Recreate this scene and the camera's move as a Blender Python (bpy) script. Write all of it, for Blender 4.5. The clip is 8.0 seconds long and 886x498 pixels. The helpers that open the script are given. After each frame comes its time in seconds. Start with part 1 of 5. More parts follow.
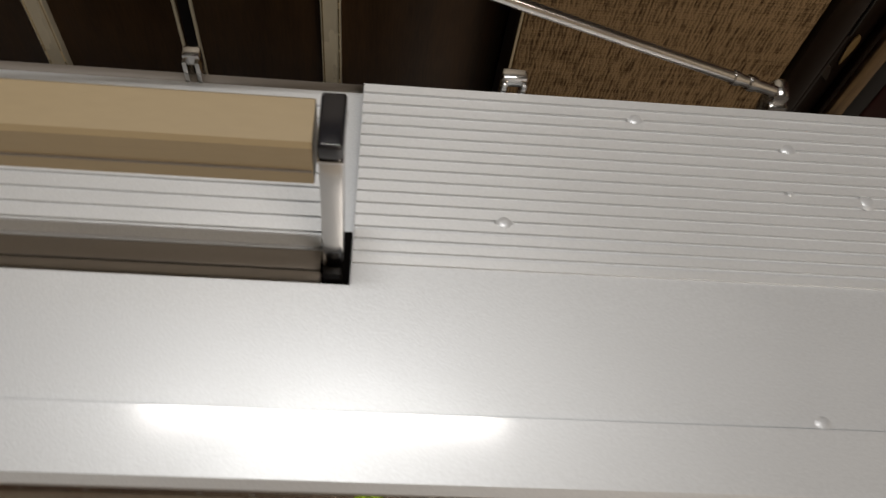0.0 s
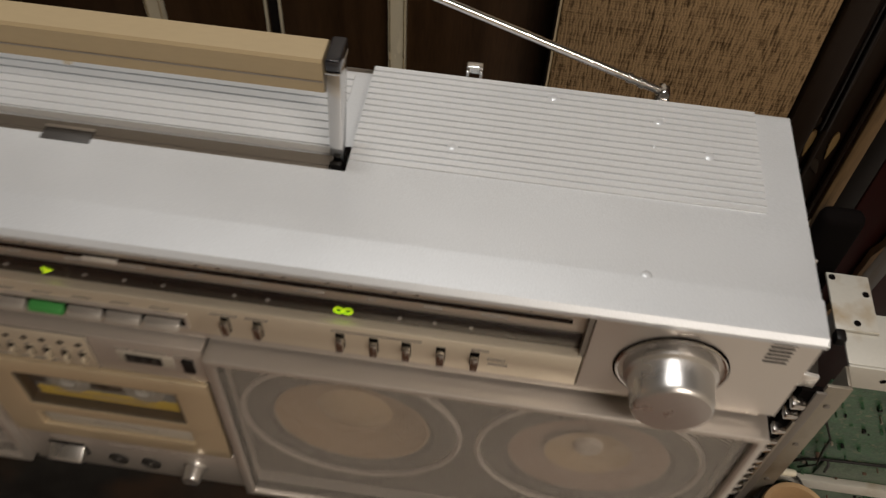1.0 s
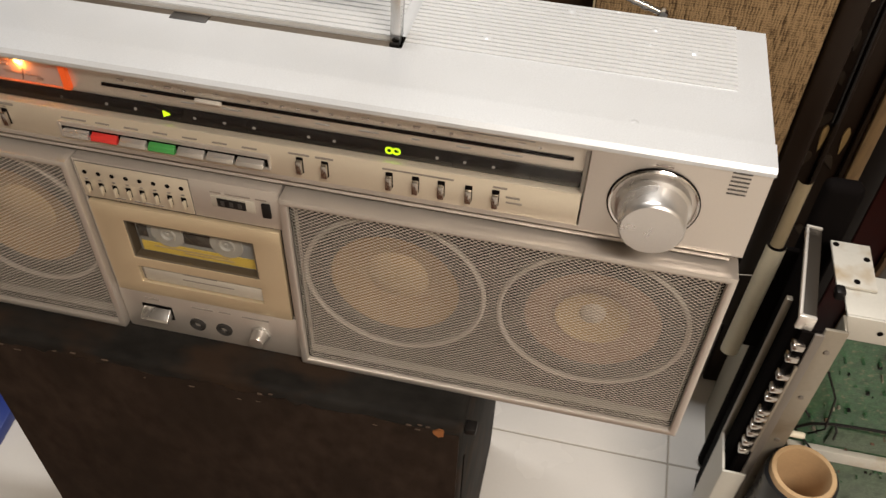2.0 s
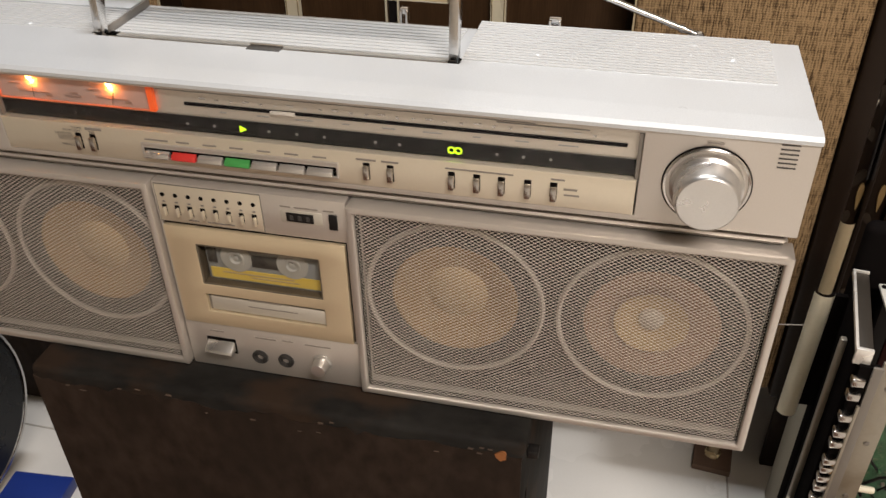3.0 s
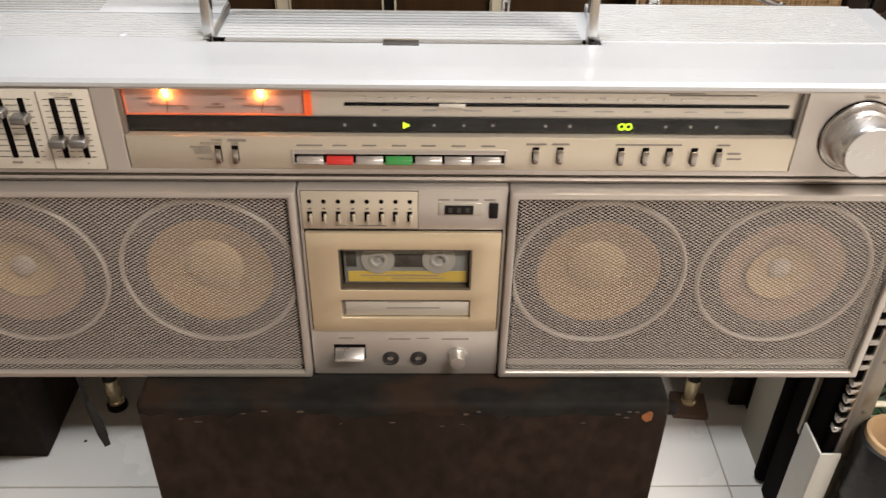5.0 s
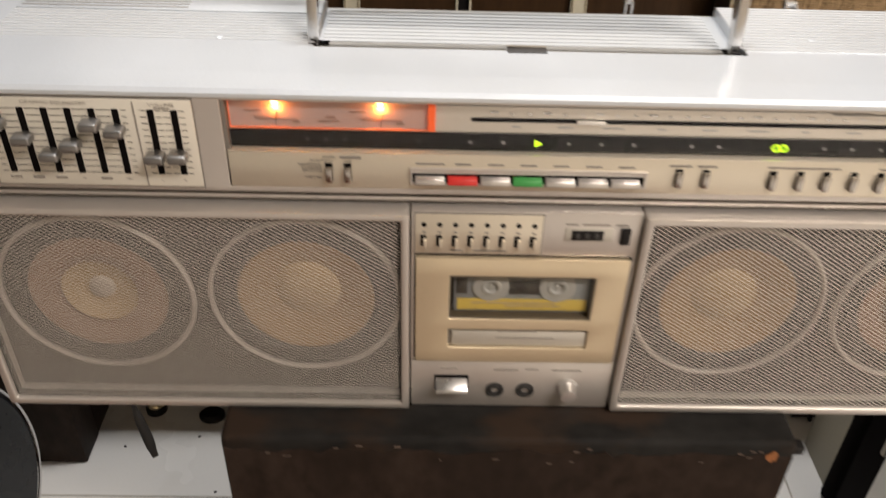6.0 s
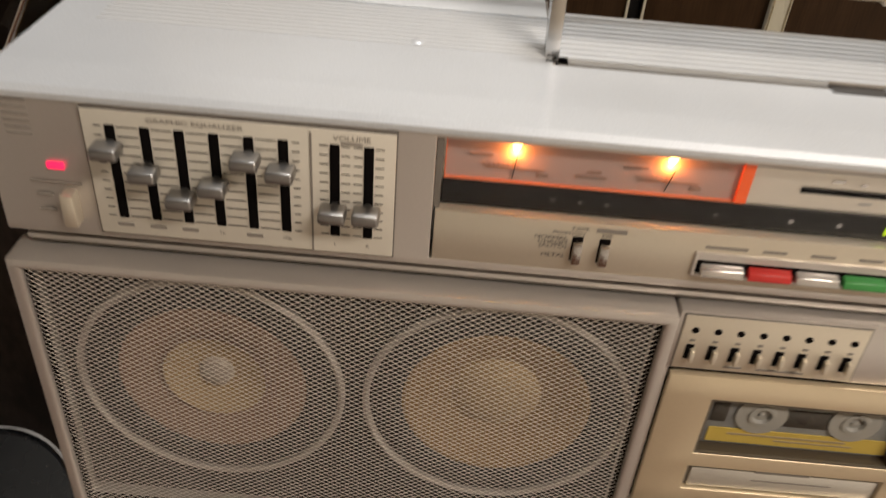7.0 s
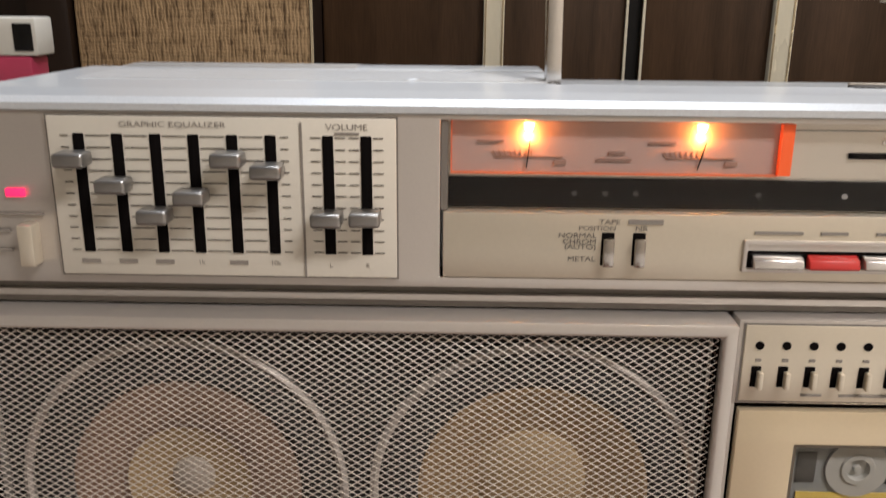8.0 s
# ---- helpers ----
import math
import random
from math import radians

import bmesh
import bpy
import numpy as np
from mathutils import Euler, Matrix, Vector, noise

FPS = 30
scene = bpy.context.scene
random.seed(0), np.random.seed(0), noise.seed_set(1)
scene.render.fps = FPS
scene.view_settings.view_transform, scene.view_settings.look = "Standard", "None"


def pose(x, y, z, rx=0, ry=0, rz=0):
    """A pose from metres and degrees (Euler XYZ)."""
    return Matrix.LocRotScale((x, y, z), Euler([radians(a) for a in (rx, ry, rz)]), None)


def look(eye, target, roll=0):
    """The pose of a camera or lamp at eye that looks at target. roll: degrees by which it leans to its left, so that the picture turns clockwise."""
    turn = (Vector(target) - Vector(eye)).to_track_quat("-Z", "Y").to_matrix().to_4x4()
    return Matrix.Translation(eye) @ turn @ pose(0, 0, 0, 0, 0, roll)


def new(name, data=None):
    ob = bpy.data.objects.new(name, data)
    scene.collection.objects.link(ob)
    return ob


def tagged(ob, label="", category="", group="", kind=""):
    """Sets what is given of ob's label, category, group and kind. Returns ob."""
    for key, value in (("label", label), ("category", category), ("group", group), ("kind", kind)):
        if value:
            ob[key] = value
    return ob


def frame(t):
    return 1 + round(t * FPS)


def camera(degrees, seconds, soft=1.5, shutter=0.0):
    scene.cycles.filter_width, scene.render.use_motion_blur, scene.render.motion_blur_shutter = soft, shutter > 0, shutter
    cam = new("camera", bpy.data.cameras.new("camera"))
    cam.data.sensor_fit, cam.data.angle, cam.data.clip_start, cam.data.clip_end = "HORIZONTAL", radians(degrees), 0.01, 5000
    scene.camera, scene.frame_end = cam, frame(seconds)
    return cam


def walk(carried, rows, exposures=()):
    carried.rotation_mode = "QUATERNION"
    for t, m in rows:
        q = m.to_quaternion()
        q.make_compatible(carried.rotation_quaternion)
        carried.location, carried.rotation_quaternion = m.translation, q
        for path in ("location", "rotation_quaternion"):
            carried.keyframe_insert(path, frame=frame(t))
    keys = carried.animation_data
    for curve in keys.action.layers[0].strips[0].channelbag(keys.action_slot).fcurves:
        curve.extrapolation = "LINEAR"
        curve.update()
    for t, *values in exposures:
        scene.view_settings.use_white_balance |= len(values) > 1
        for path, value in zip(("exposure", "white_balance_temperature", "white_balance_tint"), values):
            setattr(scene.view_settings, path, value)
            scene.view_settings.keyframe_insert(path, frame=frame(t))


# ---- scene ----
UNIT = 0.96  # plan units to metres
cam = camera(54.6, 8.0, 1.4, 0.4)
PATH = [
    (0, (0.156, -0.057, 1.052), (0.307, 0.891, -0.703), 11.0),
    (0.3, (0.187, -0.083, 1.057), (0.244, 0.94, -0.661), 8.2),
    (0.5, (0.204, -0.099, 1.06), (0.207, 0.974, -0.628), 6.6),
    (1, (0.224, -0.228, 1.117), (0.123, 1.008, -0.452), 3.9),
    (1.2, (0.229, -0.283, 1.141), (0.097, 0.978, -0.406), 3.8),
    (1.5, (0.239, -0.354, 1.14), (0.07, 0.965, -0.354), 4.2),
    (1.7, (0.255, -0.376, 1.131), (0.049, 0.95, -0.352), 4.1),
    (2.8, (0.279, -0.464, 1.043), (-0.121, 1.089, -0.152), -0.8),
    (3, (0.267, -0.486, 1.041), (-0.116, 1.096, -0.121), -1.0),
    (3.5, (0.219, -0.554, 1.051), (-0.017, 1.089, -0.066), -0.8),
    (4, (0.159, -0.631, 1.08), (0.07, 1.038, -0.018), 0.1),
    (4.5, (0.09, -0.598, 1.053), (0.082, 1.061, -0.063), 0.3),
    (4.7, (0.057, -0.556, 1.042), (0.082, 1.09, -0.095), 0.3),
    (5.8, (-0.041, -0.495, 1.036), (0.003, 1.095, -0.176), 2.0),
    (6, (-0.062, -0.462, 1.029), (-0.024, 1.138, -0.17), 1.8),
    (6.5, (-0.144, -0.356, 1.033), (-0.141, 1.208, -0.214), 3.1),
    (7, (-0.18, -0.303, 0.958), (-0.188, 1.309, -0.225), 4.9),
    (7.4, (-0.185, -0.283, 0.855), (-0.197, 1.494, -0.062), 2.6),
    (7.5, (-0.19, -0.286, 0.841), (-0.189, 1.532, 0.006), 2.0),
    (8, (-0.181, -0.312, 0.835), (-0.213, 1.604, 0.261), 0.5),
]
EXPOSURES = ((0, -1.73, 6950, 10), (0.6, -1.66, 6950, 10), (1.0, -1.48, 6950, 10), (1.25, -1.24, 7000, 10), (1.6, -0.84, 7000, 10), (2.8, -0.46, 6700, 10), (3.5, -0.39, 6550, 10),
             (4.7, -0.23, 6450, 10), (5.8, -0.24, 6500, 10), (6.5, -0.53, 6750, 10), (7, -0.64, 6850, 10), (7.5, -0.51, 6650, 10), (8, -0.32, 6150, 10))
walk(cam, [(t, look(Vector(eye) * UNIT, Vector(target) * UNIT, roll)) for t, eye, target, roll in PATH], EXPOSURES)

# ---- world and light ----
world = bpy.data.worlds.new("world")
scene.world = world
world.use_nodes = True
world.node_tree.nodes["Background"].inputs["Color"].default_value = (0.9, 0.95, 1.0, 1)
world.node_tree.nodes["Background"].inputs["Strength"].default_value = 0.05


def area_lamp(name, m, sx, sy, watts, colour):
    data = bpy.data.lights.new(name, "AREA")
    data.shape, data.size, data.size_y, data.energy, data.color = "RECTANGLE", sx * UNIT, sy * UNIT, watts, colour
    ob = new(name, data)
    ob.matrix_world = Matrix.Scale(UNIT, 4) @ m @ Matrix.Scale(1 / UNIT, 4)
    return ob


COOL, WARM = (0.975, 0.975, 0.985), (1.0, 0.905, 0.82)
area_lamp("tube_light_back", pose(0.05, 0.46, 2.585), 0.86, 0.10, 38, COOL)
area_lamp("tube_light_front", pose(1.1, -1.30, 2.585), 1.15, 0.34, 87, WARM)
for bx in (-0.155, -0.0915):
    data = bpy.data.lights.new("meter_bulb_light", "POINT")
    data.energy, data.color, data.shadow_soft_size = 0.026, (1.0, 0.29, 0.05), 0.0007
    new("meter_bulb_light", data).location = Vector((bx, 0.0034, 0.7842)) * UNIT


# ---- materials ----
def mat(name, base, rough=0.5, metal=0.0, var=0.08, scale=12.0, fine=0.05, grain=260.0, bump=0.05, stretch=(1, 1, 1),
        stain=None, stain_amount=0.0, stain_scale=6.0, stain_from=0.56, coat=0.0, spec=0.5):
    m = bpy.data.materials.new(name)
    m.use_nodes = True
    nt = m.node_tree
    b = nt.nodes["Principled BSDF"]
    b.inputs["Metallic"].default_value = metal
    b.inputs["Specular IOR Level"].default_value = spec
    b.inputs["Coat Weight"].default_value = coat
    b.inputs["Coat Roughness"].default_value = 0.10
    tc = nt.nodes.new("ShaderNodeTexCoord")
    mp = nt.nodes.new("ShaderNodeMapping")
    mp.inputs["Scale"].default_value = stretch
    nt.links.new(tc.outputs["Object"], mp.inputs["Vector"])

    def noise_node(s, detail):
        n = nt.nodes.new("ShaderNodeTexNoise")
        n.inputs["Scale"].default_value, n.inputs["Detail"].default_value = s, detail
        nt.links.new(mp.outputs["Vector"], n.inputs["Vector"])
        return n

    big, small = noise_node(scale, 4), noise_node(grain, 3)

    def math_node(op, a, bb):
        n = nt.nodes.new("ShaderNodeMath")
        n.operation = op
        for i, v in enumerate((a, bb)):
            if isinstance(v, (int, float)):
                n.inputs[i].default_value = v
            else:
                nt.links.new(v, n.inputs[i])
        return n.outputs[0]

    f1 = math_node("MULTIPLY", math_node("SUBTRACT", big.outputs["Fac"], 0.5), 2 * var)
    f2 = math_node("MULTIPLY", math_node("SUBTRACT", small.outputs["Fac"], 0.5), 2 * fine)
    gain = math_node("ADD", math_node("ADD", f1, f2), 1.0)
    mul = nt.nodes.new("ShaderNodeVectorMath")
    mul.operation = "SCALE"
    mul.inputs[0].default_value = base
    nt.links.new(gain, mul.inputs["Scale"])
    colour = mul.outputs["Vector"]
    if stain is not None:
        st = noise_node(stain_scale, 6)
        ramp = nt.nodes.new("ShaderNodeMapRange")
        ramp.inputs["From Min"].default_value, ramp.inputs["From Max"].default_value = stain_from, stain_from + 0.16
        ramp.inputs["To Max"].default_value = stain_amount
        nt.links.new(st.outputs["Fac"], ramp.inputs["Value"])
        mix = nt.nodes.new("ShaderNodeMix")
        mix.data_type = "RGBA"
        nt.links.new(ramp.outputs["Result"], mix.inputs["Factor"])
        nt.links.new(colour, mix.inputs["A"])
        mix.inputs["B"].default_value = (*stain, 1)
        colour = mix.outputs["Result"]
    nt.links.new(colour, b.inputs["Base Color"])
    r = math_node("ADD", math_node("MULTIPLY", math_node("SUBTRACT", big.outputs["Fac"], 0.5), 0.25), rough)
    nt.links.new(r, b.inputs["Roughness"])
    if bump:
        bp = nt.nodes.new("ShaderNodeBump")
        bp.inputs["Strength"].default_value, bp.inputs["Distance"].default_value = bump, 0.0006
        nt.links.new(small.outputs["Fac"], bp.inputs["Height"])
        nt.links.new(bp.outputs["Normal"], b.inputs["Normal"])
    return m


def glow(name, colour, strength):
    m = bpy.data.materials.new(name)
    m.use_nodes = True
    b = m.node_tree.nodes["Principled BSDF"]
    b.inputs["Base Color"].default_value = (*colour, 1)
    b.inputs["Emission Color"].default_value = (*colour, 1)
    b.inputs["Emission Strength"].default_value = strength
    return m


def clear(name, tint=(1, 1, 1), rough=0.03):
    m = bpy.data.materials.new(name)
    m.use_nodes = True
    nt = m.node_tree
    nt.nodes.clear()
    out = nt.nodes.new("ShaderNodeOutputMaterial")
    mixer = nt.nodes.new("ShaderNodeMixShader")
    lw = nt.nodes.new("ShaderNodeLayerWeight")
    lw.inputs["Blend"].default_value = 0.5
    power = nt.nodes.new("ShaderNodeMath")
    power.operation = "POWER"
    power.inputs[1].default_value = 4.5
    nt.links.new(lw.outputs["Facing"], power.inputs[0])
    fres = nt.nodes.new("ShaderNodeMath")
    fres.operation = "MULTIPLY_ADD"
    fres.inputs[1].default_value, fres.inputs[2].default_value = 0.9, 0.012
    nt.links.new(power.outputs[0], fres.inputs[0])
    tr = nt.nodes.new("ShaderNodeBsdfTransparent")
    tr.inputs["Color"].default_value = (*tint, 1)
    gl = nt.nodes.new("ShaderNodeBsdfGlossy")
    gl.inputs["Roughness"].default_value = rough
    nt.links.new(fres.outputs[0], mixer.inputs[0])
    nt.links.new(tr.outputs[0], mixer.inputs[1])
    nt.links.new(gl.outputs[0], mixer.inputs[2])
    nt.links.new(mixer.outputs[0], out.inputs["Surface"])
    return m


def weave(name, light, dark, pitch):
    """Burlap: two crossed sets of uneven threads with dark gaps."""
    m = bpy.data.materials.new(name)
    m.use_nodes = True
    nt = m.node_tree
    b = nt.nodes["Principled BSDF"]
    b.inputs["Roughness"].default_value = 0.9
    b.inputs["Specular IOR Level"].default_value = 0.15
    tc = nt.nodes.new("ShaderNodeTexCoord")
    outs = []
    for direction, sc in (("X", pitch), ("Z", pitch * 1.15)):
        mp = nt.nodes.new("ShaderNodeMapping")
        mp.inputs["Scale"].default_value = (1, 1, 1)
        nt.links.new(tc.outputs["Object"], mp.inputs["Vector"])
        w = nt.nodes.new("ShaderNodeTexWave")
        w.bands_direction = direction
        w.inputs["Scale"].default_value = sc
        w.inputs["Distortion"].default_value = 5.0
        w.inputs["Detail"].default_value = 3.0
        w.inputs["Detail Scale"].default_value = 1.4
        nt.links.new(mp.outputs["Vector"], w.inputs["Vector"])
        outs.append(w.outputs["Fac"])
    slub = nt.nodes.new("ShaderNodeTexNoise")
    mp2 = nt.nodes.new("ShaderNodeMapping")
    mp2.inputs["Scale"].default_value = (430, 60, 60)
    nt.links.new(tc.outputs["Object"], mp2.inputs["Vector"])
    nt.links.new(mp2.outputs["Vector"], slub.inputs["Vector"])
    slub.inputs["Scale"].default_value, slub.inputs["Detail"].default_value = 1.0, 4.0
    slub2 = nt.nodes.new("ShaderNodeTexNoise")
    mp3 = nt.nodes.new("ShaderNodeMapping")
    mp3.inputs["Scale"].default_value = (26, 60, 300)
    nt.links.new(tc.outputs["Object"], mp3.inputs["Vector"])
    nt.links.new(mp3.outputs["Vector"], slub2.inputs["Vector"])
    slub2.inputs["Scale"].default_value, slub2.inputs["Detail"].default_value = 1.0, 4.0

    def m2(op, a, c):
        n = nt.nodes.new("ShaderNodeMath")
        n.operation = op
        for i, v in enumerate((a, c)):
            if isinstance(v, (int, float)):
                n.inputs[i].default_value = v
            else:
                nt.links.new(v, n.inputs[i])
        return n.outputs[0]

    threads = m2("MULTIPLY", m2("ADD", m2("MULTIPLY", outs[0], 0.42), 0.58), m2("ADD", m2("MULTIPLY", outs[1], 0.34), 0.66))
    uneven = m2("SUBTRACT", m2("ADD", m2("MULTIPLY", slub.outputs["Fac"], 2.2), m2("MULTIPLY", slub2.outputs["Fac"], 0.9)), 0.78)
    height = m2("MULTIPLY", threads, uneven)
    ramp = nt.nodes.new("ShaderNodeValToRGB")
    ramp.color_ramp.elements[0].position, ramp.color_ramp.elements[0].color = 0.16, (*dark, 1)
    ramp.color_ramp.elements[1].position, ramp.color_ramp.elements[1].color = 0.60, (*light, 1)
    nt.links.new(height, ramp.inputs["Fac"])
    nt.links.new(ramp.outputs["Color"], b.inputs["Base Color"])
    bp = nt.nodes.new("ShaderNodeBump")
    bp.inputs["Strength"].default_value, bp.inputs["Distance"].default_value = 0.6, 0.0015
    nt.links.new(height, bp.inputs["Height"])
    nt.links.new(bp.outputs["Normal"], b.inputs["Normal"])
    return m


# Same silver twice: the flat top's darker bluish reflection is put into its colour.
SILVER_TOP = mat("silver_top_cool_tint", (0.635, 0.665, 0.70), 0.40, 0.35, 0.06, 12, 0.13, 1300, 0.06, coat=0.45)
# Ribs get a lighter copy, so they catch more brightness than the flat top.
RIB_SILVER = mat("lighter_rib_silver", (0.665, 0.688, 0.713), 0.40, 0.35, 0.05, 9, 0.10, 1300, 0.06, coat=0.45)
SILVER = mat("silver_plastic", (0.62, 0.58, 0.542), 0.39, 0.68, 0.03, 9, 0.04, 900, 0.05)
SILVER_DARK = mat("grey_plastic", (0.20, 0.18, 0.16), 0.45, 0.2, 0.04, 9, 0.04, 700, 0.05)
# Darker than the top shell; for the bay's front ledge and left end.
BAY_GREY = mat("darker_bay_grey", (0.30, 0.275, 0.25), 0.40, 0.5, 0.04, 9, 0.04, 700, 0.05)
CREAM = mat("champagne_panel", (0.72, 0.655, 0.54), 0.37, 0.56, 0.03, 8, 0.03, 700, 0.03)
EQ_PANEL = mat("equalizer_paint", (0.71, 0.675, 0.595), 0.40, 0.15, 0.03, 8, 0.03, 700, 0.03)
CREAM_DOOR = mat("champagne_door", (0.70, 0.585, 0.41), 0.34, 0.50, 0.04, 8, 0.03, 700, 0.03)
BACKPLATE = mat("dial_plate", (0.68, 0.63, 0.56), 0.34, 0.72, 0.03, 10, 0.02, 600, 0.02)
FAINT = mat("faint_print", (0.05, 0.047, 0.045), 0.5, 0.0, 0.05, 12, 0.02, 500, 0.0)
CHROME = mat("chrome", (0.72, 0.71, 0.70), 0.16, 1.0, 0.03, 20, 0.02, 500, 0.0)
# Near-black base colour stands in for a dark ceiling mirrored in the cap.
DARK_CAP = mat("dark_reflection_cap", (0.016, 0.016, 0.020), 0.14, 0.0, 0.05, 20, 0.02, 300, 0.0, spec=0.6)
SATIN = mat("satin_aluminium", (0.68, 0.67, 0.66), 0.30, 0.9, 0.03, 30, 0.04, 800, 0.03)
LEVER_METAL = mat("lever_metal", (0.46, 0.43, 0.40), 0.22, 1.0, 0.03, 30, 0.04, 800, 0.0)
KNOB_METAL = mat("slider_metal", (0.31, 0.30, 0.29), 0.34, 0.9, 0.03, 30, 0.04, 800, 0.03)
BLACK = mat("black_plastic", (0.010, 0.009, 0.009), 0.4, 0.0, 0.1, 12, 0.05, 500, 0.05, spec=0.25)
BLACK_SLOT = mat("black_slot", (0.006, 0.005, 0.005), 0.8, 0.0, 0.1, 12, 0.05, 500, 0.0, spec=0.02)
GLOSS_BLACK = mat("gloss_black_strip", (0.008, 0.0075, 0.0075), 0.25, 0.0, 0.1, 12, 0.05, 500, 0.0, spec=0.2)
INK = mat("grey_print", (0.25, 0.225, 0.20), 0.6, 0.0, 0.03, 12, 0.02, 500, 0.0)
PRINT_DARK = mat("dark_print", (0.10, 0.088, 0.078), 0.6, 0.0, 0.03, 12, 0.02, 500, 0.0)
METER_INK = mat("meter_print", (0.26, 0.165, 0.135), 0.6, 0.0, 0.03, 12, 0.02, 500, 0.0)
MESH = mat("grille_metal", (0.93, 0.89, 0.845), 0.37, 0.78, 0.05, 10, 0.05, 400, 0.0)
BAFFLE = mat("speaker_baffle", (0.012, 0.011, 0.0105), 0.7, 0.0, 0.1, 12, 0.05, 300, 0.1)
PINK_CONE = mat("pinkish_cone", (0.235, 0.150, 0.105), 0.85, 0.0, 0.15, 30, 0.08, 300, 0.2)
PAPER_CONE = mat("paper_cone", (0.27, 0.175, 0.085), 0.85, 0.0, 0.12, 30, 0.08, 300, 0.2)
PAPER_CAP = mat("paper_cap", (0.36, 0.255, 0.135), 0.85, 0.0, 0.1, 30, 0.06, 300, 0.2)
SURROUND = mat("rubber_surround", (0.020, 0.018, 0.017), 0.7, 0.0, 0.1, 20, 0.05, 300, 0.1)
DOME = mat("centre_dome", (0.40, 0.35, 0.30), 0.5, 0.2, 0.1, 30, 0.05, 300, 0.0)
RING = mat("speaker_ring", (0.52, 0.48, 0.45), 0.35, 0.6, 0.05, 20, 0.03, 300, 0.0)
GRIP = mat("grip_vinyl", (0.40, 0.315, 0.19), 0.42, 0.0, 0.05, 14, 0.05, 500, 0.08, (0.3, 1, 1))
VENT = mat("vent_grey", (0.36, 0.355, 0.35), 0.45, 0.2, 0.04, 9, 0.04, 700, 0.05)
RED = mat("red_button", (0.55, 0.035, 0.03), 0.35, 0.0, 0.03)
GREEN = mat("green_button", (0.05, 0.28, 0.07), 0.35, 0.0, 0.03)
WHITE_PLASTIC = mat("white_button", (0.66, 0.64, 0.62), 0.26, 0.75, 0.03)
YELLOW = mat("yellow_tape_label", (0.80, 0.62, 0.15), 0.5, 0.0, 0.1, 40, 0.05, 300, 0.0)
TAPE_SHELL = mat("tape_shell", (0.33, 0.36, 0.40), 0.25, 0.0, 0.15, 60, 0.05, 300, 0.0)
REEL = mat("tape_reel", (0.50, 0.515, 0.525), 0.35, 0.0, 0.06, 60, 0.05, 300, 0.0)
WELL_BROWN = mat("window_recess", (0.115, 0.095, 0.070), 0.5, 0.1, 0.1, 30, 0.05, 300, 0.0)
SMOKE_GREY = mat("smoked_plastic", (0.085, 0.085, 0.085), 0.3, 0.0, 0.15, 60, 0.05, 300, 0.0)
LABEL_PLATE = mat("label_plate", (0.55, 0.52, 0.46), 0.35, 0.3, 0.05, 20, 0.02, 300, 0.0)
LENS = clear("clear_window")
SMOKED = clear("smoked_window", (0.86, 0.84, 0.80), 0.05)
# Both edge materials emit light in place of bulb light carried through the acrylic.
ORANGE_EDGE = glow("emissive_orange_edge", (0.9, 0.12, 0.02), 0.19)
DIM_EDGE = glow("dim_emissive_edge", (0.60, 0.16, 0.07), 0.07)
BULB = glow("bulb_filament", (1.0, 0.50, 0.14), 18.0)
LED_RED = glow("red_led", (1.0, 0.02, 0.11), 1.5)
LED_LIME = glow("lime_indicator", (0.55, 0.85, 0.02), 1.3)
PINKPLATE = mat("meter_plate", (0.40, 0.285, 0.255), 0.5, 0.0, 0.04, 20, 0.02, 300, 0.0)
BOX_WOOD = mat("stained_board", (0.0315, 0.0222, 0.0176), 0.55, 0.0, 0.4, 26, 0.7, 80, 0.25, (1, 1, 0.6), (0.0210, 0.0155, 0.0125), 0.6, 18, 0.45, spec=0.05)
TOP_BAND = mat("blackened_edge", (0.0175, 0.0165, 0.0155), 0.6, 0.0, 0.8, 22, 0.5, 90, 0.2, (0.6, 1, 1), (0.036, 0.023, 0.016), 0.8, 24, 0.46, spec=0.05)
SCUFF = mat("bare_wood_scuff", (0.27, 0.100, 0.030), 0.7, 0.0, 0.3, 60, 0.2, 300, 0.1)
CONSOLE_WOOD = mat("walnut_veneer", (0.043, 0.0225, 0.0104), 0.42, 0.0, 0.7, 10, 0.45, 110, 0.08, (6, 1, 0.4), spec=0.2)
CONSOLE_DARK = mat("dark_walnut", (0.014, 0.0078, 0.0047), 0.45, 0.0, 0.25, 10, 0.1, 120, 0.08, (5, 1, 0.4), spec=0.2)
BURLAP = weave("burlap", (0.345, 0.235, 0.128), (0.060, 0.036, 0.018), 105.0)
PIPING = mat("cream_piping", (0.50, 0.42, 0.28), 0.5, 0.0, 0.1)
STRIP = mat("brass_strip", (0.70, 0.655, 0.52), 0.26, 0.10, 0.15, 30, 0.05, 300, 0.02, (1, 1, 0.3))
LEG = mat("black_leg", (0.012, 0.0095, 0.0085), 0.4, 0.0, 0.1, spec=0.15)
BRASS = mat("brass", (0.72, 0.60, 0.38), 0.25, 0.7, 0.15, 40, 0.05, 300, 0.02)
PAD = mat("wood_pad", (0.13, 0.080, 0.055), 0.7, 0.0, 0.2, 30, 0.1, 200, 0.1)
TILE = mat("glazed_white_tile", (0.67, 0.65, 0.62), 0.26, 0.0, 0.05, 4, 0.03, 300, 0.02, (1, 1, 1), (0.50, 0.47, 0.42), 0.35, 7)
